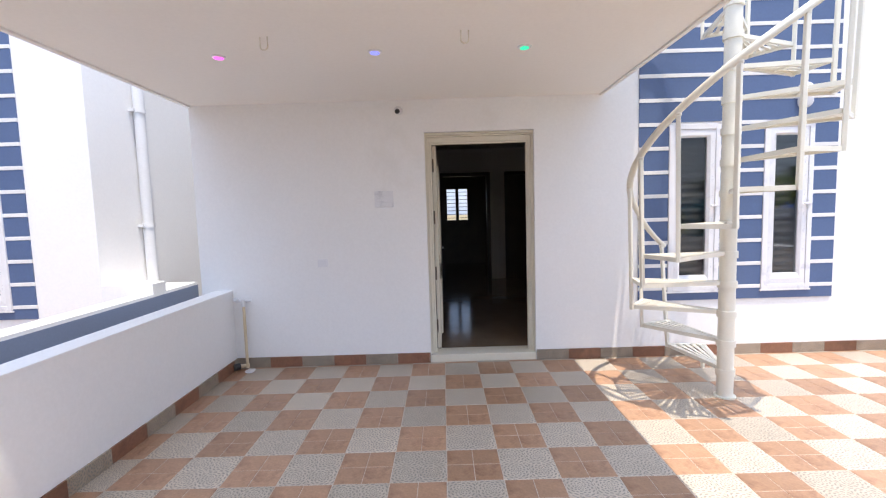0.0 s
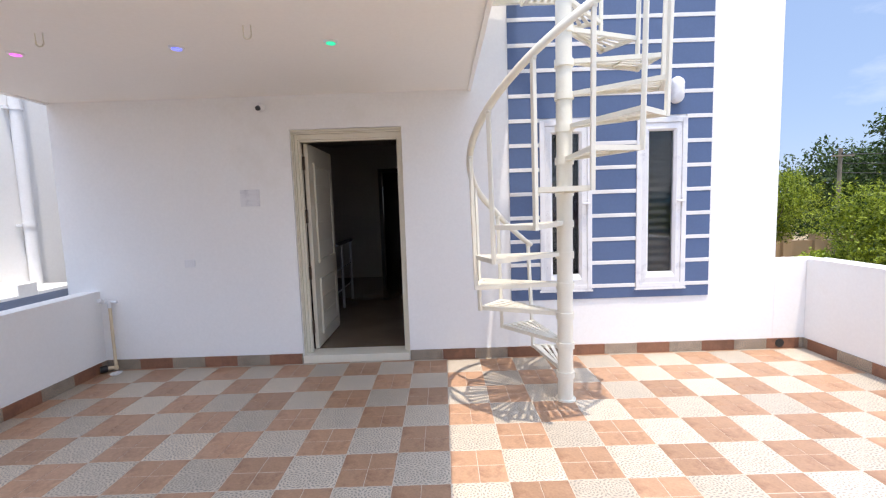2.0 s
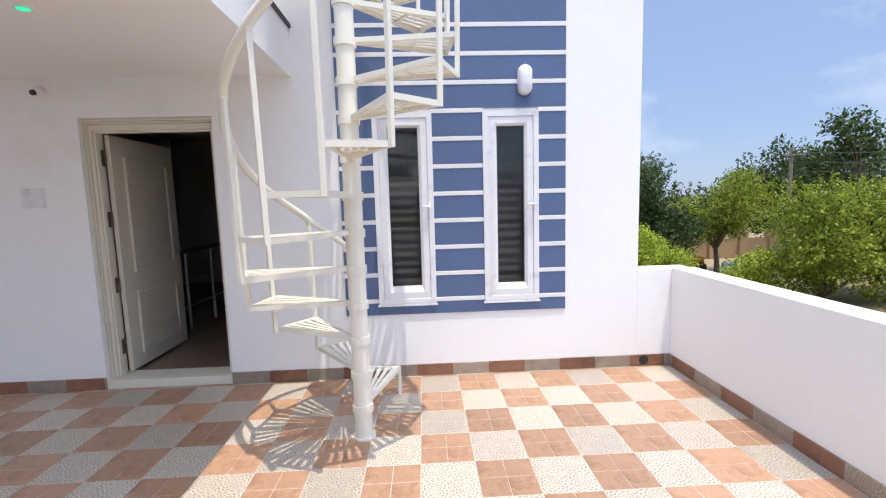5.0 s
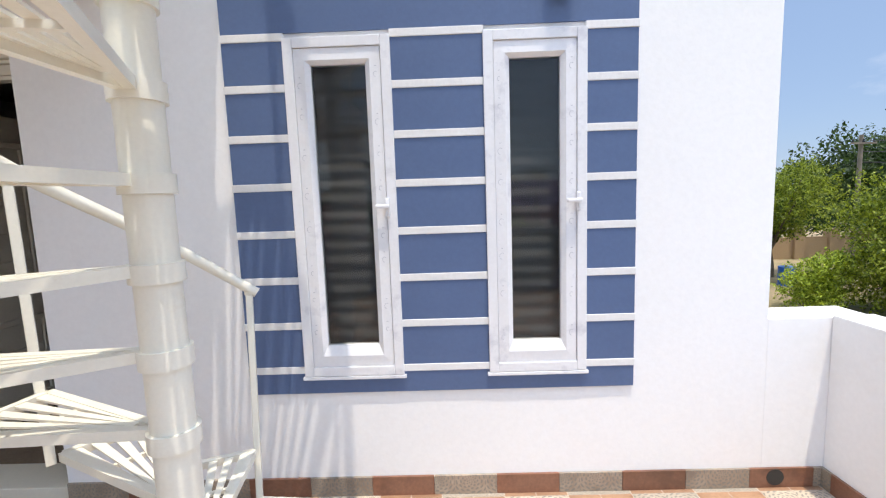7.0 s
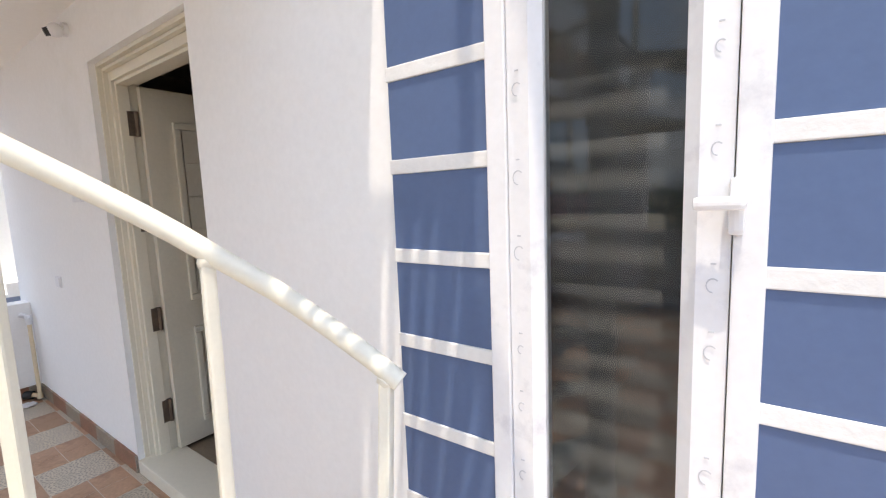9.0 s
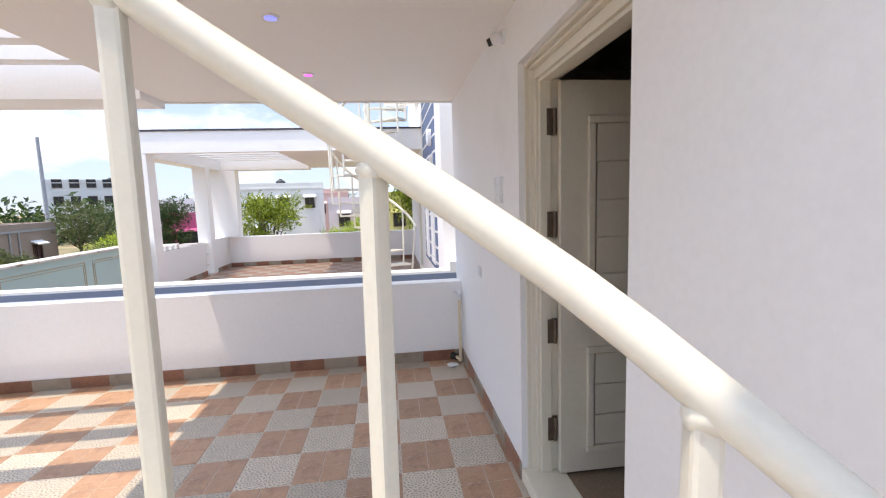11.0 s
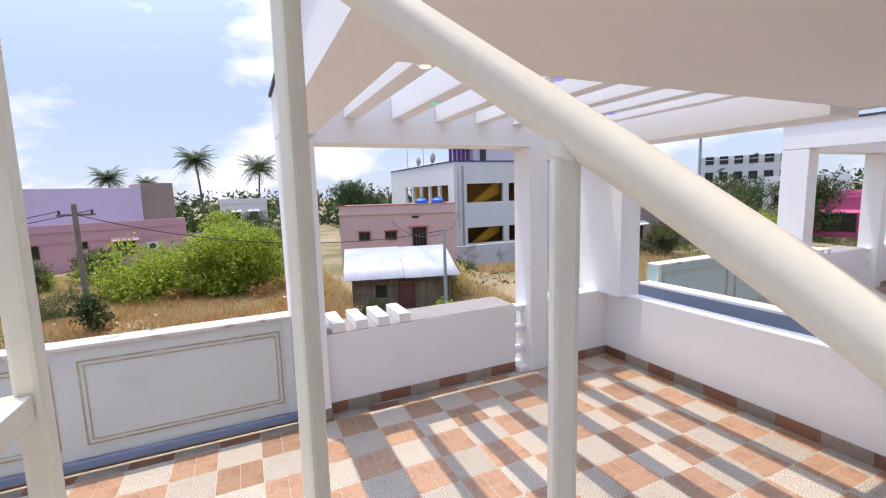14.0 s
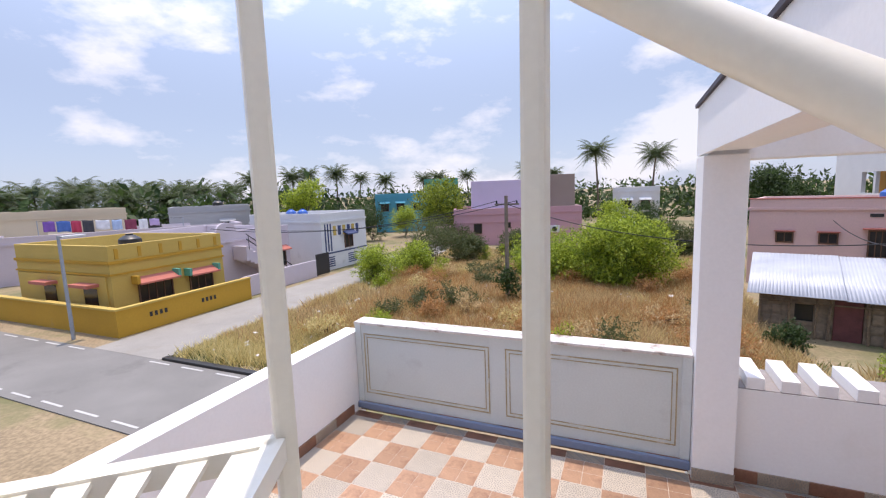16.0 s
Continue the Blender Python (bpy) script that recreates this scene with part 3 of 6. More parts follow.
def spiral_staircase():
    s = thing("spiral_staircase", "cream enamelled steel spiral staircase with slatted treads", "staircase", at=pose(PX, PY, 0))
    bm = bmesh.new()
    tube(bm, (0, 0, 0), (0, 0, 4.45), 0.056, sides=28)
    part("pole", bm, CREAM, s, smooth=True)
    bm = bmesh.new()
    tube(bm, (0, 0, 0), (0, 0, 0.012), 0.075, sides=24)
    part("base_plate", bm, CREAM, s)
    for k in range(NT):
        z = Z1 + RISE * k
        a, b = A0 + STEP * k, A0 + STEP * (k + 1)
        bm = bmesh.new()
        tube(bm, (0, 0, z - 0.045), (0, 0, z + 0.005), 0.066, sides=28)
        part("collar", bm, CREAM, s, smooth=True)
        bm = bmesh.new()
        i0, i1 = polar(0.062, a + 4, z), polar(0.062, b - 4, z)
        o0, o1 = polar(RT, a + 0.6, z), polar(RT, b - 0.6, z)
        for p, q in ((i0, o0), (i1, o1), (o0, o1)):
            d = (q - p).normalized()
            side = Vector((-d.y, d.x, 0)) * 0.0125
            v = [bm.verts.new(c) for c in (p - side + Vector((0, 0, 0.004)), q - side + Vector((0, 0, 0.004)), q + side + Vector((0, 0, 0.004)), p + side + Vector((0, 0, 0.004)),
                                           p - side - Vector((0, 0, 0.026)), q - side - Vector((0, 0, 0.026)), q + side - Vector((0, 0, 0.026)), p + side - Vector((0, 0, 0.026)))]
            for f in ((0, 1, 2, 3), (7, 6, 5, 4), (0, 4, 5, 1), (1, 5, 6, 2), (2, 6, 7, 3), (3, 7, 4, 0)):
                bm.faces.new([v[i] for i in f])
        tr = part("tread", bm, CREAM, s)
        m0, m1 = polar(0.42, a + 1, z - 0.014), polar(0.42, b - 1, z - 0.014)
        bm = bmesh.new()
        square_tube(bm, m0, m1, 0.014, 0, 0)
        part("brace", bm, CREAM, tr)
        ns = 5
        for j in range(ns):
            u = (j + 0.5) / ns
            p = i0.lerp(i1, u) + (o0.lerp(o1, u) - i0.lerp(i1, u)) * 0.12
            q = o0.lerp(o1, u)
            d = (q - p).normalized()
            w0, w1 = 0.006, 0.0165
            n = Vector((-d.y, d.x, 0))
            bm = bmesh.new()
            top, low = Vector((0, 0, 0.0)), Vector((0, 0, -0.007))
            v = [bm.verts.new(c) for c in (p - n * w0 + top, q - n * w1 + top, q + n * w1 + top, p + n * w0 + top, p - n * w0 + low, q - n * w1 + low, q + n * w1 + low, p + n * w0 + low)]
            for f in ((0, 1, 2, 3), (7, 6, 5, 4), (0, 4, 5, 1), (1, 5, 6, 2), (2, 6, 7, 3), (3, 7, 4, 0)):
                bm.faces.new([v[i] for i in f])
            part("slat", bm, CREAM, tr)
        # baluster at the upper corner of the tread
        bm = bmesh.new()
        c = b + (2.0 if k == 2 else 0.0)
        square_tube(bm, polar(RT + 0.012, c, z - 0.026), polar(rail_r(c), c, rail_z(c) - 0.01), 0.028, radians(b), 0.006)
        post = part("baluster", bm, CREAM, s)
        bm = bmesh.new()
        bmesh.ops.create_icosphere(bm, subdivisions=2, radius=0.021, matrix=Matrix.Translation(polar(rail_r(c), c, rail_z(c) - 0.024)))
        for v in bm.verts:
            v.co += 0.006 * noise.noise_vector(v.co * 60)
        part("weld_bead", bm, CREAM, post, "lumpy painted weld under the handrail", True)
    bm = bmesh.new()
    square_tube(bm, polar(RT, A0 + 1, 0.0), polar(RT, A0 + 1, Z1 - 0.026), 0.026, 0.5, 0.004)
    part("support_leg", bm, CREAM, s)
    pts = [polar(rail_r(a), a, rail_z(a)) for a in np.arange(97.0, A0 + STEP * NT + 2, 5.0)]
    bm = bmesh.new()
    sweep(bm, pts, [0.0215 + 0.003 * min(1.0, i / 14) for i in range(len(pts))], 16)
    part("handrail", bm, CREAM, s, smooth=True)
    return s


def rail_r(a):
    # the foot of the rail runs out past the circle
    return RR + 0.0026 * max(0.0, 130.0 - a)


def rail_z(a):
    return float(np.interp(a, (97, 104, 116, 133, 153, 170, 184, 212, 240, 268, 480), (1.100, 1.170, 1.290, 1.440, 1.592, 1.724, 1.838, 2.080, 2.325, 2.558, 4.30)))


def stair_landing(ox):
    p = thing("stair_landing", "cream steel landing joining the spiral stair to the roof", "landing")
    z = Z1 + RISE * NT - 0.01
    part("plate", boxes((2.05 + ox, 2.72 + ox, 3.42, 4.04, z - 0.012, z), bevel=0.003), CREAM, p)
    for y in (3.44, 3.73, 4.01):
        part("joist", boxes((2.05 + ox, 2.72 + ox, y - 0.02, y + 0.02, z - 0.12, z - 0.013), bevel=0.003), CREAM, p)
    part("edge_beam", boxes((2.68 + ox, 2.72 + ox, 3.462, 3.708, z - 0.118, z - 0.014)), CREAM, p)


# ---- fittings ----
def downlight(x, y, z, colour, label):
    p = thing("downlight", label, "ceiling lamp", "small coloured ceiling downlights")
    bm = bmesh.new()
    tube(bm, (x, y, z - 0.010), (x, y, z), 0.042, 0.047, 28)
    part("bezel", bm, UPVC, p)
    bm = bmesh.new()
    tube(bm, (x, y, z - 0.013), (x, y, z - 0.0101), 0.030, 0.030, 24)
    part("diffuser", bm, colour, p, "glowing lens")


def ceiling_hook(x, y, z):
    pts = [Vector((x - 0.022, y, z))]
    pts += [Vector((x - 0.022 * math.cos(t), y, z - 0.055 - 0.02 * math.sin(t))) for t in np.linspace(0, math.pi, 9)]
    pts += [Vector((x + 0.022, y, z))]
    bm = bmesh.new()
    sweep(bm, pts, 0.0045, 8)
    tagged(part("ceiling_hook", bm, CREAM, None, "", True), "painted metal U-shaped hook fixed in the ceiling", "hook", "ceiling hooks")


def cctv():
    p = thing("security_camera", "small white dome camera with black lens on the wall", "security camera")
    bm = bmesh.new()
    tube(bm, (0.35, YN, 2.435), (0.35, YN - 0.02, 2.435), 0.035, sides=20)
    part("mount", bm, UPVC, p)
    bm = bmesh.new()
    bmesh.ops.create_uvsphere(bm, u_segments=20, v_segments=12, radius=0.036, matrix=Matrix.Translation((0.36, YN - 0.05, 2.42)))
    part("body", bm, UPVC, p, smooth=True)
    bm = bmesh.new()
    tube(bm, (0.352, YN - 0.068, 2.413), (0.345, YN - 0.094, 2.402), 0.023, 0.02, 20)
    part("lens", bm, BLACK, p, "black lens")


def switch_board(x, z, w, h, rows):
    p = thing("switch_board", "white plastic switch plate on the wall", "switch")
    part("plate", boxes((x - w / 2, x + w / 2, YN - 0.010, YN, z - h / 2, z + h / 2), bevel=0.003), UPVC, p)
    for i in range(rows):
        zz = z - h / 2 + h * (i + 0.5) / rows
        part("rocker", boxes((x - w * 0.40, x + w * 0.40, YN - 0.015, YN - 0.0102, zz - h * 0.4 / rows, zz + h * 0.4 / rows), bevel=0.003), UPVC, p)


def wall_lamp(ox):
    p = thing("wall_lamp", "white oval bulkhead lamp above a window", "wall lamp")
    bm = bmesh.new()
    out = []
    for k in range(32):
        t = 2 * math.pi * k / 32
        out.append((4.14 + ox + 0.058 * math.cos(t), 2.455 + 0.06 * (1 if math.sin(t) >= 0 else -1) + 0.058 * math.sin(t)))
    rings = []
    for sc, y in ((1.0, YN - 0.017), (1.0, YN - 0.05), (0.9, YN - 0.072), (0.6, YN - 0.085), (0.2, YN - 0.089)):
        rings.append([bm.verts.new((4.14 + ox + (x - 4.14 - ox) * sc, y, 2.455 + (z - 2.455) * sc)) for x, z in out])
    for a, b in zip(rings, rings[1:]):
        for k in range(32):
            bm.faces.new((a[k], a[(k + 1) % 32], b[(k + 1) % 32], b[k]))
    bm.faces.new(rings[-1])
    part("cover", bm, UPVC, p, smooth=True)
    part("back_plate", boxes((4.09 + ox, 4.19 + ox, YN - 0.030, YN - 0.0165, 2.36, 2.55)), UPVC, p)


def tap_pipe():
    p = thing("tap_pipe", "cream plastic water pipe with a white tap in the corner", "water pipe")
    x, y = -1.205, YN - 0.045
    bm = bmesh.new()
    tube(bm, (x, y, 0.05), (x, y, 0.66), 0.0135)
    part("pipe", bm, PVC, p, smooth=True)
    bm = bmesh.new()
    tube(bm, (x, y, 0.62), (x, y, 0.69), 0.02)
    tube(bm, (x - 0.055, y, 0.675), (x + 0.075, y, 0.675), 0.013)
    tube(bm, (x - 0.055, y, 0.675), (x - 0.06, y - 0.04, 0.70), 0.02)
    part("tap", bm, WPVC, p, "white plastic tap", True)
    bm = bmesh.new()
    tube(bm, (x, y, 0.055), (x, y, 0.02), 0.02)
    tube(bm, (x, y, 0.04), (x - 0.06, y - 0.03, 0.04), 0.017)
    part("elbow", bm, PVC, p, "", True)
    bm = bmesh.new()
    tube(bm, (x - 0.06, y - 0.03, 0.042), (x - 0.10, y - 0.07, 0.042), 0.032, sides=18)
    part("drain_stub", bm, BLACK, p, "black drain pipe end", True)
    rag = bmesh.new()
    bmesh.ops.create_icosphere(rag, subdivisions=3, radius=0.045)
    for v in rag.verts:
        v.co += v.co * 0.5 * noise.noise(v.co * 40)
        v.co.z = max(v.co.z * 0.4, -0.008)
    ob = part("crumpled_rag", rag, WPVC, None, "", True)
    ob.matrix_basis = pose(-1.14, YN - 0.13, 0.012)
    tagged(ob, "small crumpled white rag on the tiles", "rag")


def downpipe():
    p = thing("downpipe", "white plastic rain pipe with clamps on a side wall", "downpipe")
    x, y = -2.53, 4.74
    bm = bmesh.new()
    tube(bm, (x, y, -3.1), (x, y, 5.2), 0.055, sides=20)
    part("pipe", bm, WPVC, p, smooth=True)
    for z in (1.42, 2.66, 0.0):
        bm = bmesh.new()
        tube(bm, (x, y, z - 0.02), (x, y, z + 0.02), 0.064, sides=20)
        box(bm, x - 0.06, x, y - 0.09, y - 0.06, z - 0.015, z + 0.015)
        part("clamp", bm, WPVC, p, smooth=True)


def drain_hole():
    bm = bmesh.new()
    tube(bm, (5.19, YN + 0.02, 0.055), (5.19, YN - 0.016, 0.055), 0.042, sides=20)
    ob = part("drain_outlet", bm, BLACK)
    tagged(ob, "round black drain outlet at the foot of the wall", "drain")


def interior():
    setting("floor_room", boxes((-1.40, 4.90, YN + 0.22, 12.0, -0.1, 0.068)), WOODTILE, "glossy brown tiled room floor", "floor")
    setting("ceiling_room", boxes((-1.40, 4.90, YN + 0.22, 12.0, 2.75, 2.9)), INWALL, "plain room ceiling", "ceiling")
    setting("wall_room_west", boxes((-1.40, -1.36, YN + 0.22, 12.0, 0.066, 2.748)), INWALL)
    setting("wall_room_far", wall_cells([-1.36, 0.70, 1.72, 2.02, 2.95, 4.895], [0.066, 2.27, 2.746], 8.9, 9.05, [(0.70, 1.72, 0, 2.27), (2.02, 2.95, 0, 2.27)]), INWALL, "cream room wall with two dark doorways")
    # the back wall is near-black all over, in the colour of the wooden frames
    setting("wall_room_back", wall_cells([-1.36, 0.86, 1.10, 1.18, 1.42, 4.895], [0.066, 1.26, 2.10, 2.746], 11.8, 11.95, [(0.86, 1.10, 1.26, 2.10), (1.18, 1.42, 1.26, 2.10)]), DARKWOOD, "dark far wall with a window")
    w = tagged(thing("window_far", "small far window with horizontal bars against daylight", "window"), kind="structure")
    for x in (0.86, 1.18):
        for k in range(8):
            z = 1.31 + 0.1 * k
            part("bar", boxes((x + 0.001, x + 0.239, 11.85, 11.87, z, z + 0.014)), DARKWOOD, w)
    for i, (a, b) in enumerate(((0.70, 1.72), (2.02, 2.95))):
        d = tagged(thing("door_frame", "dark wooden frame of an inner doorway", "door frame"), kind="structure")
        part("post", boxes((a, a + 0.07, 8.88, 9.06, 0.066, 2.27)), DARKWOOD, d)
        part("post", boxes((b - 0.07, b, 8.88, 9.06, 0.066, 2.27)), DARKWOOD, d)
        part("head", boxes((a + 0.07, b - 0.07, 8.88, 9.06, 2.20, 2.27)), DARKWOOD, d)
        if i:
            part("leaf", boxes((a + 0.07, b - 0.07, 8.95, 8.99, 0.08, 2.198)), DARKWOOD, d)
    r = thing("stair_railing", "steel stair railing with dark wooden handrail indoors", "railing")
    for y in (5.55, 6.15, 6.75):
        bm = bmesh.new()
        tube(bm, (0.52, y, 0.066), (0.52, y, 0.98), 0.02)
        part("post", bm, STEEL, r, smooth=True)
    bm = bmesh.new()
    tube(bm, (0.52, 5.2, 1.0), (0.52, 6.85, 1.0), 0.028)
    part("handrail", bm, DARKWOOD, r, smooth=True)
    for z in (0.35, 0.65):
        bm = bmesh.new()
        tube(bm, (0.52, 5.3, z), (0.52, 6.75, z), 0.009)
        part("rail", bm, STEEL, r, smooth=True)


# ---- vegetation ----
def leaf_cloud(bm, blobs, count, size, rnd, squash=1.0):
    """Leaves in short sprays that grow outward from an uneven crown."""
    weights = [b[3] ** 2 for b in blobs]
    per = 6
    for _ in range(count // per):
        cx, cy, cz, r = rnd.choices(blobs, weights)[0]
        d = Vector((rnd.gauss(0, 1), rnd.gauss(0, 1), rnd.gauss(0, 1))).normalized()
        bump = 0.9 + 0.75 * noise.noise(d * 2.2 + Vector((cx, cy, cz)))
        rr = r * (0.45 + 0.55 * rnd.random() ** 0.5) * bump
        o = Vector((cx, cy, cz)) + Vector((d.x * rr, d.y * rr, d.z * rr * squash))
        g = (d + Vector((rnd.uniform(-0.6, 0.6), rnd.uniform(-0.6, 0.6), rnd.uniform(-0.3, 0.7)))).normalized()
        for i in range(per):
            p = o + g * size * 0.55 * i + Vector((rnd.uniform(-1, 1), rnd.uniform(-1, 1), rnd.uniform(-1, 1))) * size * 0.45
            q = Euler((rnd.uniform(-1.2, 1.2), rnd.uniform(-1.2, 1.2), rnd.uniform(0, 6.28))).to_matrix()
            s = size * rnd.uniform(0.6, 1.4)
            bm.faces.new([bm.verts.new(p + q @ Vector(c) * s) for c in ((-0.5, 0, 0), (0, -0.26, 0.05), (0.6, 0, -0.05), (0, 0.26, 0.05))])


LEAF_A = leaf_material("leaf_bright", (0.085, 0.15, 0.013), (0.56, 0.66, 0.075))
LEAF_B = leaf_material("leaf_dark", (0.014, 0.035, 0.009), (0.075, 0.13, 0.03))
PALMLEAF = leaf_material("palm_leaf", (0.02, 0.04, 0.012), (0.10, 0.14, 0.04))
LEAF_D = leaf_material("leaf_neem", (0.035, 0.075, 0.008), (0.40, 0.47, 0.045))
LEAF_C = leaf_material("leaf_olive", (0.06, 0.085, 0.03), (0.15, 0.17, 0.06))
DRY = leaf_material("dry_grass", (0.34, 0.215, 0.09), (0.80, 0.62, 0.33))
STRAW = leaf_material("straw_grass", (0.46, 0.36, 0.13), (0.84, 0.72, 0.36))
RUSSET = leaf_material("russet_grass", (0.34, 0.16, 0.055), (0.66, 0.38, 0.15))
GRASSG = leaf_material("green_grass", (0.10, 0.13, 0.03), (0.22, 0.22, 0.07))
BARK = material("bark", (0.13, 0.10, 0.07), 0.9, 0.3, 4, 0.5, fine=25)


def tree(name, label, x, y, h, rx, trunk, leaves, size, mat, seed, blobs_n=9, low=0.35, z0=GROUND):
    rnd = random.Random(seed)
    t = thing(name, label, "tree" if name != "bush" else "bush", at=pose(x, y, z0))
    bm = bmesh.new()
    blobs = []
    for k in range(blobs_n):
        a, u = rnd.uniform(0, 6.28), rnd.random() ** 0.6
        z = h * (low + (1 - low) * rnd.uniform(0.12, 0.86))
        env = math.sin(math.pi * min(1, max(0.12, (z / h - low) / (1 - low)))) ** 0.5
        blobs.append((rx * 0.72 * u * env * math.cos(a), rx * 0.72 * u * env * math.sin(a), z, rx * rnd.uniform(0.2, 0.42)))
    fork = h * low * 0.8 if trunk else 0.1
    r = trunk
    lean = Vector((rnd.uniform(-0.2, 0.2), rnd.uniform(-0.2, 0.2), fork))
    if trunk:
        sweep(bm, [Vector((0, 0, 0)), lean * 0.5 + Vector((0.03, 0, 0)), lean], [r, r * 0.8, r * 0.65], 8)
    for b in blobs:
        e = Vector(b[:3])
        mid = lean.lerp(e, 0.5) + Vector((rnd.uniform(-.1, .1), rnd.uniform(-.1, .1), 0.1 * h * rnd.random()))
        rr = (r or 0.04) * 0.45
        sweep(bm, [lean, mid, e], [rr, rr * 0.6, rr * 0.2], 6)
    part("trunk", bm, BARK, t, smooth=True)
    bm = bmesh.new()
    leaf_cloud(bm, blobs, leaves, size, rnd, 0.8)
    part("crown", bm, mat, t)
    return t


def palm(seed):
    rnd = random.Random(seed)
    t = thing("palm_tree", "tall coconut palm with feathery crown", "palm", "coconut palms behind the houses", at=pose(0, 0, GROUND))
    bm = bmesh.new()
    h = 10.2
    pts = [Vector((0.5 * (k / 6) ** 2, 0.2 * math.sin(k * 0.4), h * k / 6)) for k in range(7)]
    sweep(bm, pts, [0.17 - 0.012 * k for k in range(7)], 8)
    part("trunk", bm, BARK, t, smooth=True)
    bm = bmesh.new()
    top = pts[-1]
    for k in range(44):
        a = 2.399 * k
        up = 1.75 - 2.35 * k / 44
        prev = None
        L = rnd.uniform(2.2, 3.0)
        for i in range(11):
            u = i / 10
            p = top + Vector((math.cos(a) * L * u, math.sin(a) * L * u, up * L * 0.75 * u - 1.5 * u * u + 0.08 * math.sin(9 * u + k)))
            if prev is not None:
                d = (p - prev).normalized()
                s = d.cross(Vector((0, 0, 1))).normalized()
                w = 0.6 * math.sin(math.pi * (0.12 + 0.85 * u)) + 0.06
                for sg in (-1, 1):
                    for g in (0.0, 0.25, 0.5, 0.75):
                        o = prev.lerp(p, g)
                        v = [bm.verts.new(c) for c in (o, o + d * 0.055, o + s * sg * w + d * 0.3 - Vector((0, 0, 0.5 * w)))]
                        bm.faces.new(v)
            prev = p
    part("crown", bm, PALMLEAF, t)
    return t


def grass_field(name, label, spots, mat, blades, hmin, hmax, seed):
    rnd = random.Random(seed)
    verts, faces = [], []
    for _ in range(blades):
        x0, x1, y0, y1 = rnd.choices(spots, [(s[1] - s[0]) * (s[3] - s[2]) for s in spots])[0]
        x, y = rnd.uniform(x0, x1), rnd.uniform(y0, y1)
        if noise.noise(Vector((x * 0.35, y * 0.35, seed))) + 0.35 * rnd.random() < -0.02:
            continue
        zb = ground_z(x, y)
        for k in range(5):
            h = rnd.uniform(hmin, hmax) * (0.7 + 0.6 * max(0, noise.noise(Vector((x * 0.5, y * 0.5, 7.0)))))
            a = rnd.uniform(0, 6.28)
            w = rnd.uniform(0.012, 0.032)
            lx, ly = rnd.uniform(-.8, .8) * h, rnd.uniform(-.8, .8) * h
            i = len(verts)
            bx, by = x + rnd.uniform(-.22, .22), y + rnd.uniform(-.22, .22)
            verts += [(bx - w * math.cos(a), by - w * math.sin(a), zb - 0.03), (bx + w * math.cos(a), by + w * math.sin(a), zb - 0.03), (bx + lx, by + ly, zb + h)]
            faces.append((i, i + 1, i + 2))
    me = bpy.data.meshes.new(name)
    me.from_pydata(verts, [], faces)
    me.materials.append(mat)
    return tagged(new(name, me), label, "grass", "", "stuff")


def ground_z(x, y):
    if y < -7 and x < 17.5:
        return GROUND + 0.28 * max(0, noise.noise(Vector((x * 0.15, y * 0.15, 3.0)))) * min(1, (-7 - y) / 4)
    return GROUND

# ---- the terrace and the neighbour's ----
unit_structure(0.0, "own")
unit_structure(DX, "neighbour")
for o in (0.0, DX):
    pergola(o)
    gap_bars(o)
    notch_blocks(o)
    framed_panel(o)
    blue_panel(o)
    for i, (a, b) in enumerate(WIN):
        window_unit(o, a, b, "window_%d" % (i + 1 + (2 if o else 0)))
    entrance_door(o)
    stair_landing(o)
    wall_lamp(o)
stair = spiral_staircase()
copy_thing(stair, pose(PX + DX, PY, 0))
# grey-blue outer face of the neighbour's parapet
setting("parapet_face_neighbour", boxes((XE + 0.192 + DX, XE + 0.20 + DX, YS - 0.2, YN + 0.75, -3.1, 0.73)), GREYBLUE, "grey-blue painted outer face of the parapet")
setting("parapet_return_neighbour", boxes((5.125 + DX, 5.62 + DX, YN + 0.205, YN + 0.75, -3.1, 0.762), bevel=0.005), WHITE, "white parapet return")
PINKL = glow_material("pink_glow", (0.85, 0.12, 0.75), 0.75)
BLUEL = glow_material("blue_glow", (0.13, 0.16, 1.0), 0.85)
GREENL = glow_material("green_glow", (0.0, 0.62, 0.33), 0.6)
WARML = glow_material("warm_glow", (1.0, 0.85, 0.6), 1.0)
downlight(-0.705, 2.86, 2.53, PINKL, "round downlight glowing pink in the ceiling")
downlight(0.325, 2.85, 2.53, BLUEL, "round downlight glowing blue in the ceiling")
downlight(1.305, 2.84, 2.53, GREENL, "round downlight glowing green in the ceiling")
for k, y, c, w in ((0, 0.95, WARML, "warm white"), (1, 0.10, GREENL, "green"), (2, 0.95, BLUEL, "blue"), (3, 0.10, PINKL, "pink"), (5, 0.10, BLUEL, "blue")):
    downlight(1.655 - 0.435 * k, y, 2.675, c, "round downlight glowing %s under a pergola slat" % w)
ceiling_hook(-0.29, 2.57, 2.53)
ceiling_hook(0.90, 2.56, 2.53)
cctv()
switch_board(0.183, 1.61, 0.18, 0.155, 3)
switch_board(-0.43, 1.014, 0.10, 0.075, 1)
tap_pipe()
downpipe()
drain_hole()
interior()


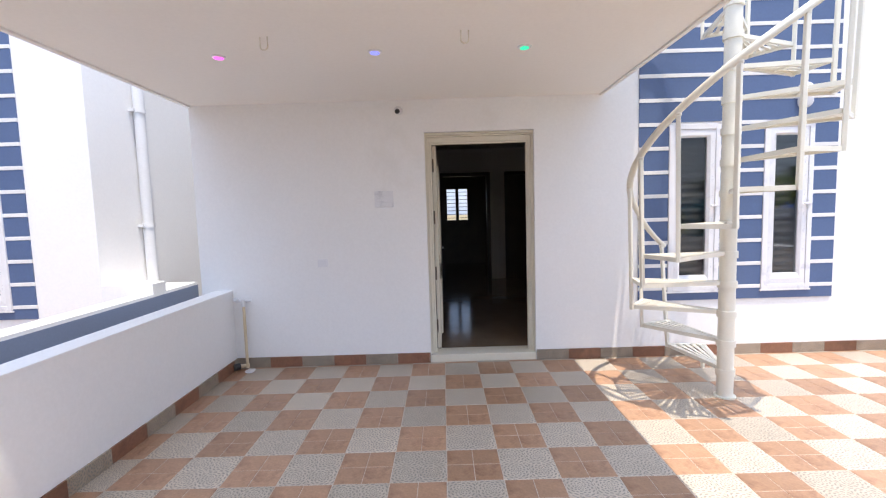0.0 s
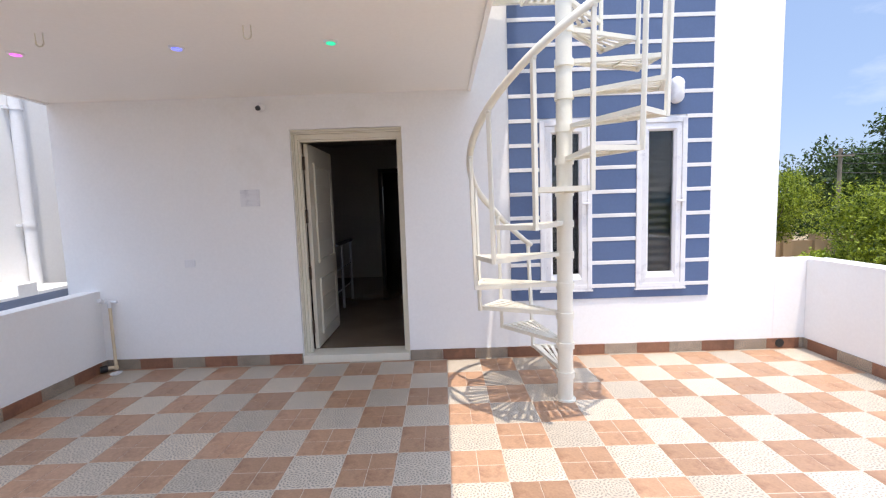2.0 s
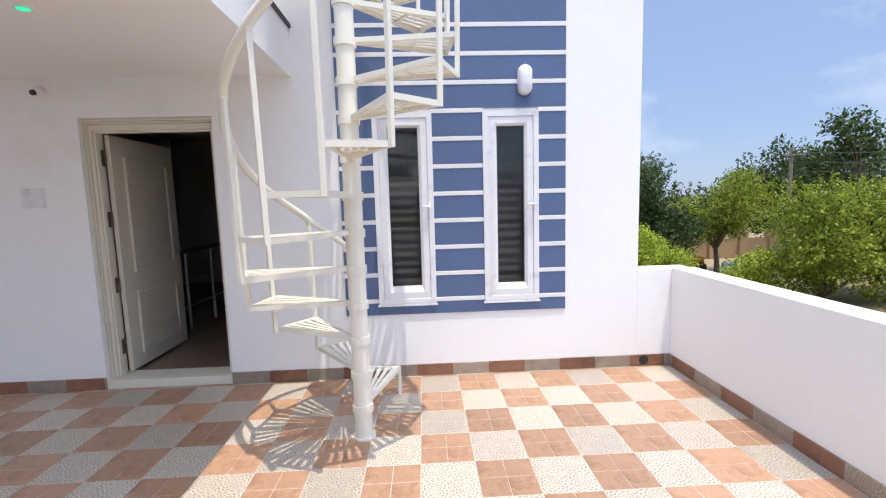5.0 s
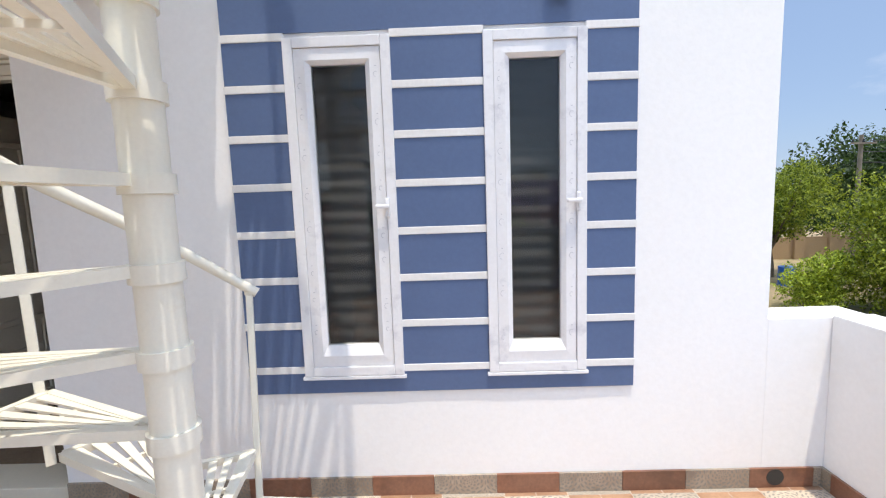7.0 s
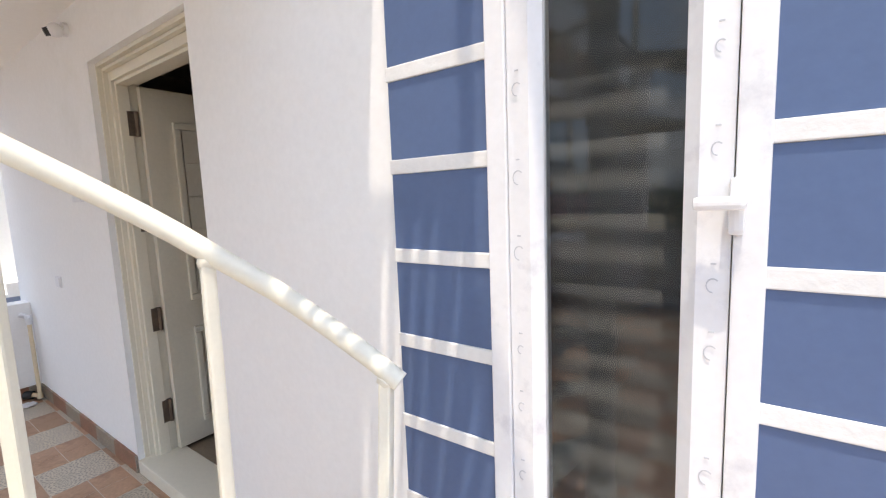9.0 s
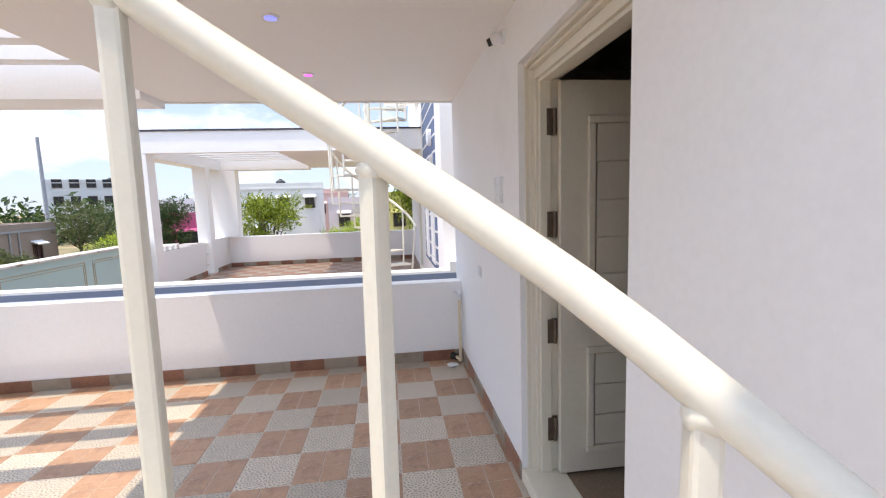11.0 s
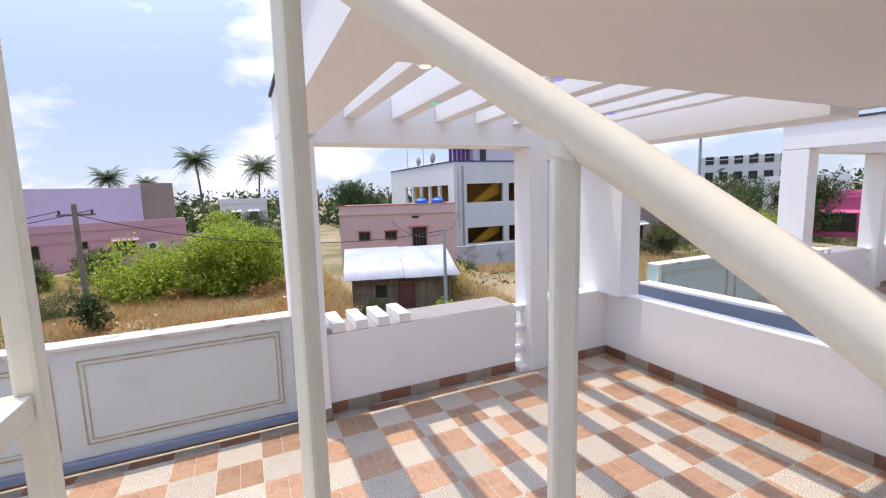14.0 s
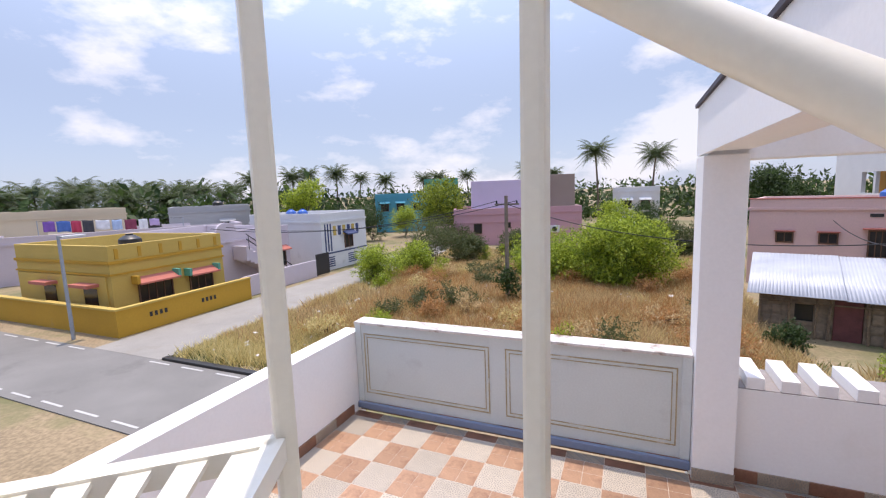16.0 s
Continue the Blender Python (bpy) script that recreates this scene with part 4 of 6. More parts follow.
# ---- surroundings ----
def ground_sheet():
    bm = bmesh.new()
    n, half = 150, 60.0
    xs = [-900, -300, -120] + [-half + 2 * half * i / n for i in range(n + 1)] + [120, 300, 900]
    grid = [[bm.verts.new((x, y, ground_z(x, y))) for x in xs] for y in xs]
    for a, b in zip(grid, grid[1:]):
        for k in range(len(xs) - 1):
            bm.faces.new((a[k], a[k + 1], b[k + 1], b[k]))
    return bm


SOIL = material("dry_soil", (0.33, 0.245, 0.145), 0.95, 0.35, 0.5, 0.6, fine=9, stain=((0.15, 0.145, 0.06), 0.25, 0.44))
ASPHALT = material("asphalt", (0.20, 0.19, 0.175), 0.9, 0.15, 0.6, 0.3, fine=60, stain=((0.13, 0.12, 0.11), 0.35, 0.56))
CONCRETE = material("lane_concrete", (0.30, 0.28, 0.25), 0.9, 0.15, 0.8, 0.3, fine=40, stain=((0.25, 0.22, 0.18), 0.9, 0.58))
LINE = material("road_paint", (0.5, 0.49, 0.46), 0.8, 0.1, 3, 0.1)
tagged(part("ground", ground_sheet(), SOIL), "dry brown earth with scattered weeds", "ground", "", "structure")
tagged(part("road", boxes((11.0, 140, -6.3, -2.85, GROUND - 0.2, GROUND + 0.035)), ASPHALT), "grey asphalt village road", "road", "", "structure")
lane = bmesh.new()
v = [lane.verts.new(c) for c in ((17.6, -6.32, GROUND + 0.03), (21.4, -6.32, GROUND + 0.03), (22.0, -45, GROUND + 0.03), (18.6, -45, GROUND + 0.03))]
lane.faces.new(v)
r_ = bmesh.ops.extrude_face_region(lane, geom=lane.faces[:])
bmesh.ops.translate(lane, vec=(0, 0, -0.2), verts=[g for g in r_["geom"] if isinstance(g, bmesh.types.BMVert)])
tagged(part("lane", lane, CONCRETE), "narrow concrete lane between houses and a vacant plot", "road", "", "structure")
marks = thing("road_marking", "dashed white edge line on the asphalt road", "road marking")
for k in range(30):
    for y in (-6.1, -3.1):
        if 17.2 < 12 + 1.6 * k < 21.6 and y < -5:
            continue
        part("dash", boxes((12 + 1.6 * k, 13.0 + 1.6 * k, y - 0.035, y + 0.035, GROUND + 0.036, GROUND + 0.041)), LINE, marks)
kerb = part("kerb", boxes((11.0, 17.5, -6.55, -6.32, GROUND - 0.2, GROUND + 0.12), bevel=0.02), BLACK)
tagged(kerb, "dark drain kerb along the grass", "kerb", "", "structure")


def window_on(parent, u, z, w, h, frame_mat, glass_mat, shade=None, grille=0):
    win = part("window", boxes((u, u + w, -0.02, 0.0, z, z + h)), glass_mat, parent, "dark window opening")
    part("window_frame", boxes((u - 0.06, u, -0.07, 0.0, z - 0.06, z + h + 0.06), (u + w, u + w + 0.06, -0.07, 0.0, z - 0.06, z + h + 0.06),
                               (u, u + w, -0.07, 0.0, z + h, z + h + 0.06), (u, u + w, -0.07, 0.0, z - 0.06, z)), frame_mat, win)
    for k in range(grille):
        x = u + w * (k + 1) / (grille + 1)
        part("mullion", boxes((x - 0.02, x + 0.02, -0.05, -0.021, z, z + h)), frame_mat, win)
    if shade:
        bm = bmesh.new()
        a = [bm.verts.new(c) for c in ((u - 0.2, 0, z + h + 0.32), (u + w + 0.2, 0, z + h + 0.32), (u + w + 0.2, -0.5, z + h + 0.08), (u - 0.2, -0.5, z + h + 0.08),
                                       (u - 0.2, 0, z + h + 0.22), (u + w + 0.2, 0, z + h + 0.22), (u + w + 0.2, -0.5, z + h + 0.0), (u - 0.2, -0.5, z + h + 0.0))]
        for f in ((0, 1, 2, 3), (7, 6, 5, 4), (0, 4, 5, 1), (1, 5, 6, 2), (2, 6, 7, 3), (3, 7, 4, 0)):
            bm.faces.new([a[i] for i in f])
        part("sunshade", bm, shade, parent, "sloping shade over a window")


DARKWIN = material("dark_window", (0.03, 0.028, 0.028), 0.25, 0.3, 2, 0)
BROWNF = material("brown_window_frame", (0.12, 0.06, 0.035), 0.6, 0.2, 6, 0.1)


def shell(h, w, d, z1, wall, roof, parapet=0.55, thick=0.18, trim=None):
    part("wall", boxes((0, w, 0.10, d, 0, z1)), wall, h)
    front = part("front_wall", boxes((0, w, 0.0, 0.10, 0, z1)), wall, h)
    part("roof", boxes((thick, w - thick, thick, d - thick, z1, z1 + 0.06)), roof, h)
    part("parapet", boxes((0, w, 0, thick, z1, z1 + parapet), (0, w, d - thick, d, z1, z1 + parapet), (0, thick, thick, d - thick, z1, z1 + parapet), (w - thick, w, thick, d - thick, z1, z1 + parapet), bevel=0.015), wall, h)
    part("roof_band", boxes((-0.07, w + 0.07, -0.07, d + 0.07, z1 - 0.10, z1 + 0.03)), trim or wall, h)
    return front


def colour(name, c, dirt=(0.3, 0.28, 0.25)):
    return material(name, c, 0.85, 0.06, 0.6, 0.15, fine=14, stain=(tuple(0.6 * a + 0.4 * b for a, b in zip(c, dirt)), 0.7, 0.62))


YELLOW, ORANGE = colour("yellow_paint", (0.56, 0.39, 0.10)), colour("ochre_paint", (0.52, 0.29, 0.03))
LILACP, PINKP, TEALP = colour("lilac_paint", (0.66, 0.54, 0.72)), colour("pink_paint", (0.60, 0.34, 0.38)), colour("teal_paint", (0.07, 0.33, 0.43))
SALMON, OLDWHITE, TANP = colour("salmon_paint", (0.70, 0.47, 0.43)), colour("weathered_white", (0.70, 0.70, 0.70)), colour("tan_paint", (0.34, 0.26, 0.22))
CREAMP, REDTILE, STAIRO = colour("cream_paint", (0.60, 0.50, 0.36)), colour("red_shade", (0.50, 0.16, 0.12)), colour("orange_paint", (0.55, 0.26, 0.02))
GREYP, GREENP, PALELILAC = colour("grey_paint", (0.36, 0.36, 0.37)), colour("sea_green_paint", (0.10, 0.36, 0.27)), colour("pale_lilac_paint", (0.60, 0.53, 0.58))
CEMENT = colour("cement_roof", (0.40, 0.38, 0.36))
NAVY = colour("navy_trim", (0.05, 0.07, 0.16))
BLUETANK = material("blue_tank_plastic", (0.02, 0.12, 0.45), 0.4, 0.1, 3, 0.03)


def water_tank(x, y, z, mat, r=0.5, h=0.9, word="black"):
    t = thing("water_tank", "round %s plastic water tank on a roof" % word, "water tank", at=pose(x, y, z))
    bm = bmesh.new()
    prof = [(r * 0.96, 0), (r, 0.1), (r * 0.97, h * 0.3), (r, h * 0.34), (r * 0.97, h * 0.6), (r, h * 0.64), (r * 0.95, h * 0.8), (r * 0.5, h), (r * 0.32, h * 1.02)]
    rings = [[bm.verts.new((a * math.cos(k * math.pi / 10), a * math.sin(k * math.pi / 10), b)) for k in range(20)] for a, b in prof]
    for p, q in zip(rings, rings[1:]):
        for k in range(20):
            bm.faces.new((p[k], p[(k + 1) % 20], q[(k + 1) % 20], q[k]))
    part("tank", bm, mat, t, smooth=True)
    bm = bmesh.new()
    tube(bm, (0, 0, h * 1.0), (0, 0, h * 1.1), r * 0.33, sides=16)
    part("lid", bm, mat, t)


def yellow_house():
    h = thing("house", "single-storey yellow house with red window shades and flat roof", "house", at=pose(23.2, -8.2, GROUND, 0, 0, -90))
    shell(h, 5.6, 7.5, 2.95, YELLOW, CEMENT, 0.7, trim=ORANGE)
    part("band", boxes((-0.06, 5.66, -0.05, 7.55, 2.35, 2.43)), ORANGE, h)
    for k in range(6):
        part("pilaster", boxes((0.25 + 0.98 * k, 0.40 + 0.98 * k, -0.03, 0.0, 3.05, 3.5)), ORANGE, h)
    window_on(h, 1.1, 0.75, 1.5, 1.05, BROWNF, DARKWIN, REDTILE, 3)
    window_on(h, 3.6, 0.95, 1.2, 0.75, BROWNF, DARKWIN, REDTILE, 2)
    for u, z in ((0.8, 1.86), (2.72, 1.86), (3.3, 1.76), (4.92, 1.76)):
        part("shade_bracket", boxes((u, u + 0.14, -0.46, 0.0, z - 0.02, z + 0.36), bevel=0.02), GREENP if u > 2 else ORANGE, h, "painted bracket beside a window shade")
    side = part("side_wall", boxes((-0.06, 0.0, 0.3, 7.4, 0.01, 2.3)), YELLOW, h)
    for y in (1.0, 4.2):
        w = part("window", boxes((-0.075, -0.06, y, y + 1.0, 0.8, 1.75)), DARKWIN, side, "dark window opening")
        part("sunshade", boxes((-0.55, -0.06, y - 0.2, y + 1.2, 1.86, 2.0)), REDTILE, side)
    c = thing("compound_wall", "ochre painted boundary wall with small vents", "boundary wall")
    part("wall", boxes((21.75, 21.93, -14.2, -7.4, GROUND, GROUND + 1.12), (21.93, 40, -7.58, -7.4, GROUND, GROUND + 1.12), bevel=0.01), ORANGE, c)
    part("coping", boxes((21.70, 21.98, -14.2, -7.35, GROUND + 1.122, GROUND + 1.2), (21.98, 40, -7.63, -7.35, GROUND + 1.122, GROUND + 1.2)), YELLOW, c)
    for y in (-9.5, -12.0):
        for k in range(4):
            part("vent", boxes((21.735, 21.749, y + 0.22 * k, y + 0.12 + 0.22 * k, GROUND + 0.55, GROUND + 0.75)), DARKWIN, c)
    water_tank(25.6, -10.6, GROUND + 3.01, BLACK, 0.5, 0.85)


def lilac_house():
    h = thing("house", "pale lilac house with outside stair and arched parapet", "house", at=pose(24.6, -14.4, GROUND, 0, 0, -90))
    shell(h, 6.0, 8.0, 3.0, PALELILAC, CEMENT, 0.55)
    bm = bmesh.new()
    for k in range(13):
        a0, a1 = math.pi * k / 12, math.pi * (k + 1) / 12
        if k < 12:
            vs = [bm.verts.new(c) for c in ((1.0 + 0.7 * math.cos(a0), 0, 3.55 + 0.55 * math.sin(a0)), (1.0 + 0.7 * math.cos(a1), 0, 3.55 + 0.55 * math.sin(a1)), (1.0, 0, 3.55))]
            bm.faces.new(vs)
    r = bmesh.ops.extrude_face_region(bm, geom=bm.faces[:])
    bmesh.ops.translate(bm, vec=(0, 0.15, 0), verts=[g for g in r["geom"] if isinstance(g, bmesh.types.BMVert)])
    part("arch", bm, PALELILAC, h)
    for k in range(14):
        part("step", boxes((4.6 - 0.26 * k, 4.859 - 0.26 * k, -1.2, -0.1, 0.14 * k, 0.2 + 0.19 * k)), PALELILAC, h)
    bm = bmesh.new()
    for zz in (0.9, 0.6):
        tube(bm, (4.9, -1.2, zz), (1.3, -1.2, zz + 2.5), 0.03)
    for k in range(6):
        tube(bm, (4.7 - 0.65 * k, -1.2, 0.2 + 0.45 * k), (4.7 - 0.65 * k, -1.2, 1.05 + 0.45 * k), 0.02)
    part("stair_rail", bm, BLACK, h)
    window_on(h, 4.6, 0.9, 0.9, 1.0, BROWNF, DARKWIN, REDTILE, 1)
    c = thing("compound_wall", "lilac painted boundary wall along the lane", "boundary wall")
    part("wall", boxes((22.3, 22.45, -20.3, -14.25, GROUND, GROUND + 1.15), bevel=0.01), PALELILAC, c)
    g = part("gate", boxes((22.3, 22.36, -21.7, -20.35, GROUND + 0.05, GROUND + 1.5)), BLACK, c, "black iron gate")


def striped_house():
    h = thing("house", "white house with navy stripes and trim beside the lane", "house", at=pose(23.0, -21.9, GROUND, 0, 0, -92))
    shell(h, 5.4, 7.0, 3.6, OLDWHITE, CEMENT, 0.6)
    for k in range(3):
        part("stripe", boxes((0.35 + 0.3 * k, 0.47 + 0.3 * k, -0.03, 0.0, 1.4, 3.4)), NAVY, h)
    part("band", boxes((0.0, 5.4, -0.03, 0.0, 1.2, 1.3)), NAVY, h)
    for k in range(6):
        part("chevron", boxes((1.3 + 0.55 * k, 1.62 + 0.55 * k, -0.035, 0.0, 2.5, 3.2)), NAVY if k % 2 else YELLOW, h)
    window_on(h, 2.6, 1.5, 0.9, 0.95, BROWNF, DARKWIN, NAVY, 1)
    for j in range(2):
        for k in range(5):
            part("slat", boxes((0.3 + 2.6 * j, 1.3 + 2.6 * j, -0.03, 0.0, 0.25 + 0.16 * k, 0.33 + 0.16 * k)), NAVY, h)
    for k in range(2):
        water_tank(25.4 + 1.1 * k, -22.9, GROUND + 3.66, BLUETANK, 0.4, 0.8, "blue")


def pink_house():
    h = thing("house", "dusty pink house with a lilac upper storey", "house", at=pose(18.8, -36.8, GROUND, 0, 0, 200))
    shell(h, 12.4, 8.0, 3.1, PINKP, CEMENT, 0.5)
    part("band", boxes((-0.05, 12.45, -0.05, 8.05, 2.2, 2.3)), PINKP, h)
    part("porch", boxes((-1.9, 0, 0.4, 4, 0, 1.9)), PINKP, h)
    part("upper_storey", boxes((1.8, 9.6, 1.2, 7.6, 3.161, 6.3), bevel=0.02), LILACP, h, "plain lilac upper storey")
    part("stair_head", boxes((9.75, 12.2, 2.0, 7.0, 3.161, 6.7), bevel=0.02), TANP, h)
    window_on(h, 2.0, 1.2, 0.7, 0.9, BROWNF, DARKWIN, None, 0)
    window_on(h, 7.2, 0.9, 1.4, 1.1, BROWNF, DARKWIN, PINKP, 2)
    window_on(h, 5.0, 1.7, 0.5, 0.45, BROWNF, DARKWIN, None, 0)
    ac = part("air_conditioner", boxes((9.3, 10.2, -0.4, -0.02, 1.1, 1.75), bevel=0.03), OLDWHITE, h, "white outdoor air conditioner unit")
    bm = bmesh.new()
    tube(bm, (9.7, -0.41, 1.42), (9.7, -0.43, 1.42), 0.25, sides=20)
    part("fan_grille", bm, BLACK, ac)


def salmon_house():
    h = thing("house", "salmon pink single-storey house with small windows", "house", at=pose(-2.9, -24.2, GROUND, 0, 0, 160))
    shell(h, 7.3, 4.6, 3.95, SALMON, CEMENT, 0.45, trim=SALMON)
    part("cap", boxes((-0.03, 7.33, -0.03, 0.2, 4.401, 4.45)), REDTILE, h)
    for u in (1.2, 2.85):
        window_on(h, u, 2.3, 0.6, 0.42, BROWNF, DARKWIN, None, 1)
        part("ledge", boxes((u - 0.12, u + 0.72, -0.2, 0.0, 2.80, 2.85)), REDTILE, h)
    window_on(h, 4.55, 1.75, 0.8, 1.15, BROWNF, DARKWIN, None, 3)
    part("ledge", boxes((4.3, 5.6, -0.3, 0.0, 2.99, 3.05)), REDTILE, h)
    part("vent", boxes((4.5, 4.95, -0.03, 0, 3.55, 3.7)), DARKWIN, h)
    for k in range(2):
        a = h.matrix_basis @ Vector((5.2 + 1.1 * k, 1.8, 0))
        water_tank(a.x, a.y, GROUND + 4.01, BLUETANK, 0.42, 0.75, "blue")


OLDSTAIN = material("stained_white_wall", (0.56, 0.57, 0.60), 0.85, 0.15, 0.8, 0.2, fine=12, stain=((0.22, 0.22, 0.22), 0.7, 0.52))


def stair_block():
    h = thing("apartment_building", "weathered white three-storey building with orange staircase openings", "building", at=pose(-12.1, -26.6, GROUND, 0, 0, 180))
    w, d, H = 9.8, 15.0, 7.35
    part("wall", wall_cells([0, 1.1, 4.4, 4.9, 6.2, w], [0, 1.05, 2.3, 4.25, 5.7, H], 0.0, 0.25, [(1.1, 4.4, 1.05, 2.3), (4.9, 6.2, 1.05, 2.3), (1.1, 4.4, 4.25, 5.7), (4.9, 6.2, 4.25, 5.7)]), OLDWHITE, h)
    part("back_wall", boxes((2.6, w, 3.0, d, 0, H)), colour("orange_inner_wall", (0.42, 0.20, 0.03)), h)
    ew = part("end_wall", wall_cells([0.25, 1.0, 10.6, d], [0, 4.2, 5.65, H], 0, 0.25, [(1.0, 10.6, 4.2, 5.65)]), OLDWHITE, h)
    ew.matrix_basis = Matrix(((0, 1, 0, 0), (1, 0, 0, 0), (0, 0, 1, 0), (0, 0, 0, 1)))
    for k in range(4):
        part("column", boxes((0.02, 0.23, 2.7 + 2.0 * k, 3.0 + 2.0 * k, 4.201, 5.649)), OLDWHITE, h)
    part("end_wall", boxes((w - 0.25, w, 0.25, 3.0, 0, H)), OLDWHITE, h)
    part("floor_slab", boxes((0.25, w - 0.25, 0.25, 3.0, 3.3, 3.5), (0.25, w - 0.25, 0.25, 3.0, H - 0.2, H - 0.002), (0.25, 2.598, 3.0, d, 3.3, 3.5), (0.25, 2.598, 3.0, d, H - 0.2, H - 0.002)), OLDWHITE, h)
    part("cap", boxes((-0.05, w + 0.05, -0.05, 0.3, H, H + 0.1), (-0.05, 0.3, 0.3, d, H, H + 0.1)), NAVY, h)
    for z in (0.45, 3.65):
        bm = bmesh.new()
        vs = [bm.verts.new(c) for c in ((4.6, 0.9, z + 2.4), (4.6, 0.9, z + 1.3), (1.9, 0.9, z + 0.0), (1.9, 0.9, z + 0.5))]
        bm.faces.new(vs)
        r = bmesh.ops.extrude_face_region(bm, geom=bm.faces[:])
        bmesh.ops.translate(bm, vec=(0, 0.2, 0), verts=[g for g in r["geom"] if isinstance(g, bmesh.types.BMVert)])
        part("stair_flight", bm, STAIRO, h, "orange painted stair flight")
    bm = bmesh.new()
    tube(bm, (0.75, -0.06, 0), (0.75, -0.06, H - 0.3), 0.07)
    tube(bm, (0.35, -0.05, 2.5), (0.35, -0.05, H - 0.6), 0.03)
    part("downpipe", bm, GREYP, h)
    part("stair_head", boxes((2.2, 6.2, 0.8, 4.6, H + 0.001, H + 1.5)), PALELILAC, h)
    part("stair_head_door", boxes((2.75, 3.3, 0.76, 0.799, H + 0.05, H + 1.25)), DARKWIN, h)
    for k in range(5):
        part("curtain_strip", boxes((0.35 + 0.38 * k, 0.6 + 0.38 * k, 1.4, 1.45, H + 0.15, H + 1.2)), colour("purple_cloth", (0.16, 0.06, 0.24)) if k == 0 else bpy.data.materials["purple_cloth"], h)
    part("canopy", boxes((0.1, 3.4, 0.6, 4.8, H + 1.502, H + 1.56)), NAVY, h)
    for k in range(2):
        bm = bmesh.new()
        bmesh.ops.create_uvsphere(bm, u_segments=16, v_segments=8, radius=0.42, matrix=Matrix.Translation((0.25, 4.4 + 3.2 * k, H + 0.62)) @ Matrix.Diagonal((0.35, 1, 1, 1)))
        part("satellite_dish", bm, GREYP, h, "grey satellite dish", True)
        bm = bmesh.new()
        tube(bm, (0.15, 4.4 + 3.2 * k, H + 0.1), (0.15, 4.4 + 3.2 * k, H + 0.6), 0.03)
        part("dish_post", bm, GREYP, h)
        bm = bmesh.new()
        tube(bm, (0.15, 6.2 + 4.0 * k, H + 0.1), (0.15, 6.2 + 4.0 * k, H + 2.2), 0.025)
        part("mast", bm, GREYP, h)
    c = thing("compound_wall", "stained white low boundary wall", "boundary wall")
    part("wall", boxes((-19.0, -9.6, -22.6, -22.4, GROUND, GROUND + 1.5), bevel=0.01), OLDSTAIN, c)


def hut():
    h = thing("hut", "mud-plastered stone hut with corrugated metal roof", "hut", at=pose(-1.5, -15.4, GROUND, 0, 0, 166))
    mud = material("mud_wall", (0.25, 0.19, 0.135), 0.95, 0.35, 1.4, 0.9, fine=6, stain=((0.13, 0.10, 0.07), 1.6, 0.5))
    rnd = random.Random(4)
    part("wall", wall_cells([0, 1.0, 1.5, 2.0, 2.75, 4.4], [0, 0.55, 1.15, 1.45, 1.5], 0, 0.2, [(1.0, 1.5, 0.55, 1.15), (2.0, 2.75, 0, 1.45)]), mud, h)
    part("wall", boxes((0, 0.2, 0.2, 3.0, 0, 1.55), (4.2, 4.4, 0.2, 3.0, 0, 1.55), (0.2, 4.2, 2.8, 3.0, 0, 2.2)), mud, h)
    part("door", boxes((2.02, 2.73, 0.06, 0.10, 0.0, 1.45)), material("rust_door", (0.16, 0.05, 0.05), 0.7, 0.3, 3, 0.2), h, "dull maroon door")
    part("window", boxes((1.0, 1.5, 0.12, 0.15, 0.55, 1.15)), DARKWIN, h)
    for row in range(4):
        for k in range(12):
            u = 0.02 + 0.36 * k + rnd.uniform(-0.03, 0.03)
            if 0.7 < u < 1.55 and row in (1, 2, 3) or 1.65 < u < 2.8 or u > 4.1:
                continue
            part("stone", boxes((u, u + rnd.uniform(0.24, 0.33), -rnd.uniform(0.02, 0.06), 0.0, 0.04 + 0.35 * row, 0.33 + 0.35 * row + rnd.uniform(-0.05, 0.02)), bevel=0.02), mud, h)
    timber = material("old_timber", (0.20, 0.14, 0.09), 0.9, 0.4, 4.0, 0.5, fine=25)
    for u in (0.06, 0.86, 1.58, 1.92, 2.82, 3.3, 3.85, 4.3):
        bm = bmesh.new()
        tube(bm, (u + rnd.uniform(-0.06, 0.06), -0.10, 0.0), (u, -0.08, 1.5), 0.045, 0.035, 7)
        part("timber_post", bm, timber, h)
    for z in (1.22, 1.42):
        bm = bmesh.new()
        tube(bm, (0.0, -0.15, z), (4.4, -0.15, z + 0.03), 0.03, 0.025, 7)
        part("timber_rail", bm, timber, h)
    zinc = material("zinc_sheet", (0.42, 0.44, 0.48), 0.55, 0.2, 1.2, 0.1, metal=0.2, stain=((0.45, 0.42, 0.42), 0.8, 0.6))
    for j, (u0, u1) in enumerate(((-0.35, 2.3), (2.25, 4.75))):
        bm = bmesh.new()
        n = 66
        prev = None
        for i in range(n + 1):
            x = u0 + (u1 - u0) * i / n
            dz = 0.011 * math.sin(x * 62) - 0.03 * j
            row = [bm.verts.new((x, -0.45, 1.50 + dz)), bm.verts.new((x, 3.1, 2.45 + dz))]
            if prev:
                bm.faces.new((prev[0], row[0], row[1], prev[1]))
            prev = row
        ob = part("roof_sheet", bm, zinc, h, "corrugated zinc roof sheet", True)
        s = ob.modifiers.new("thickness", "SOLIDIFY")
        s.thickness = 0.012


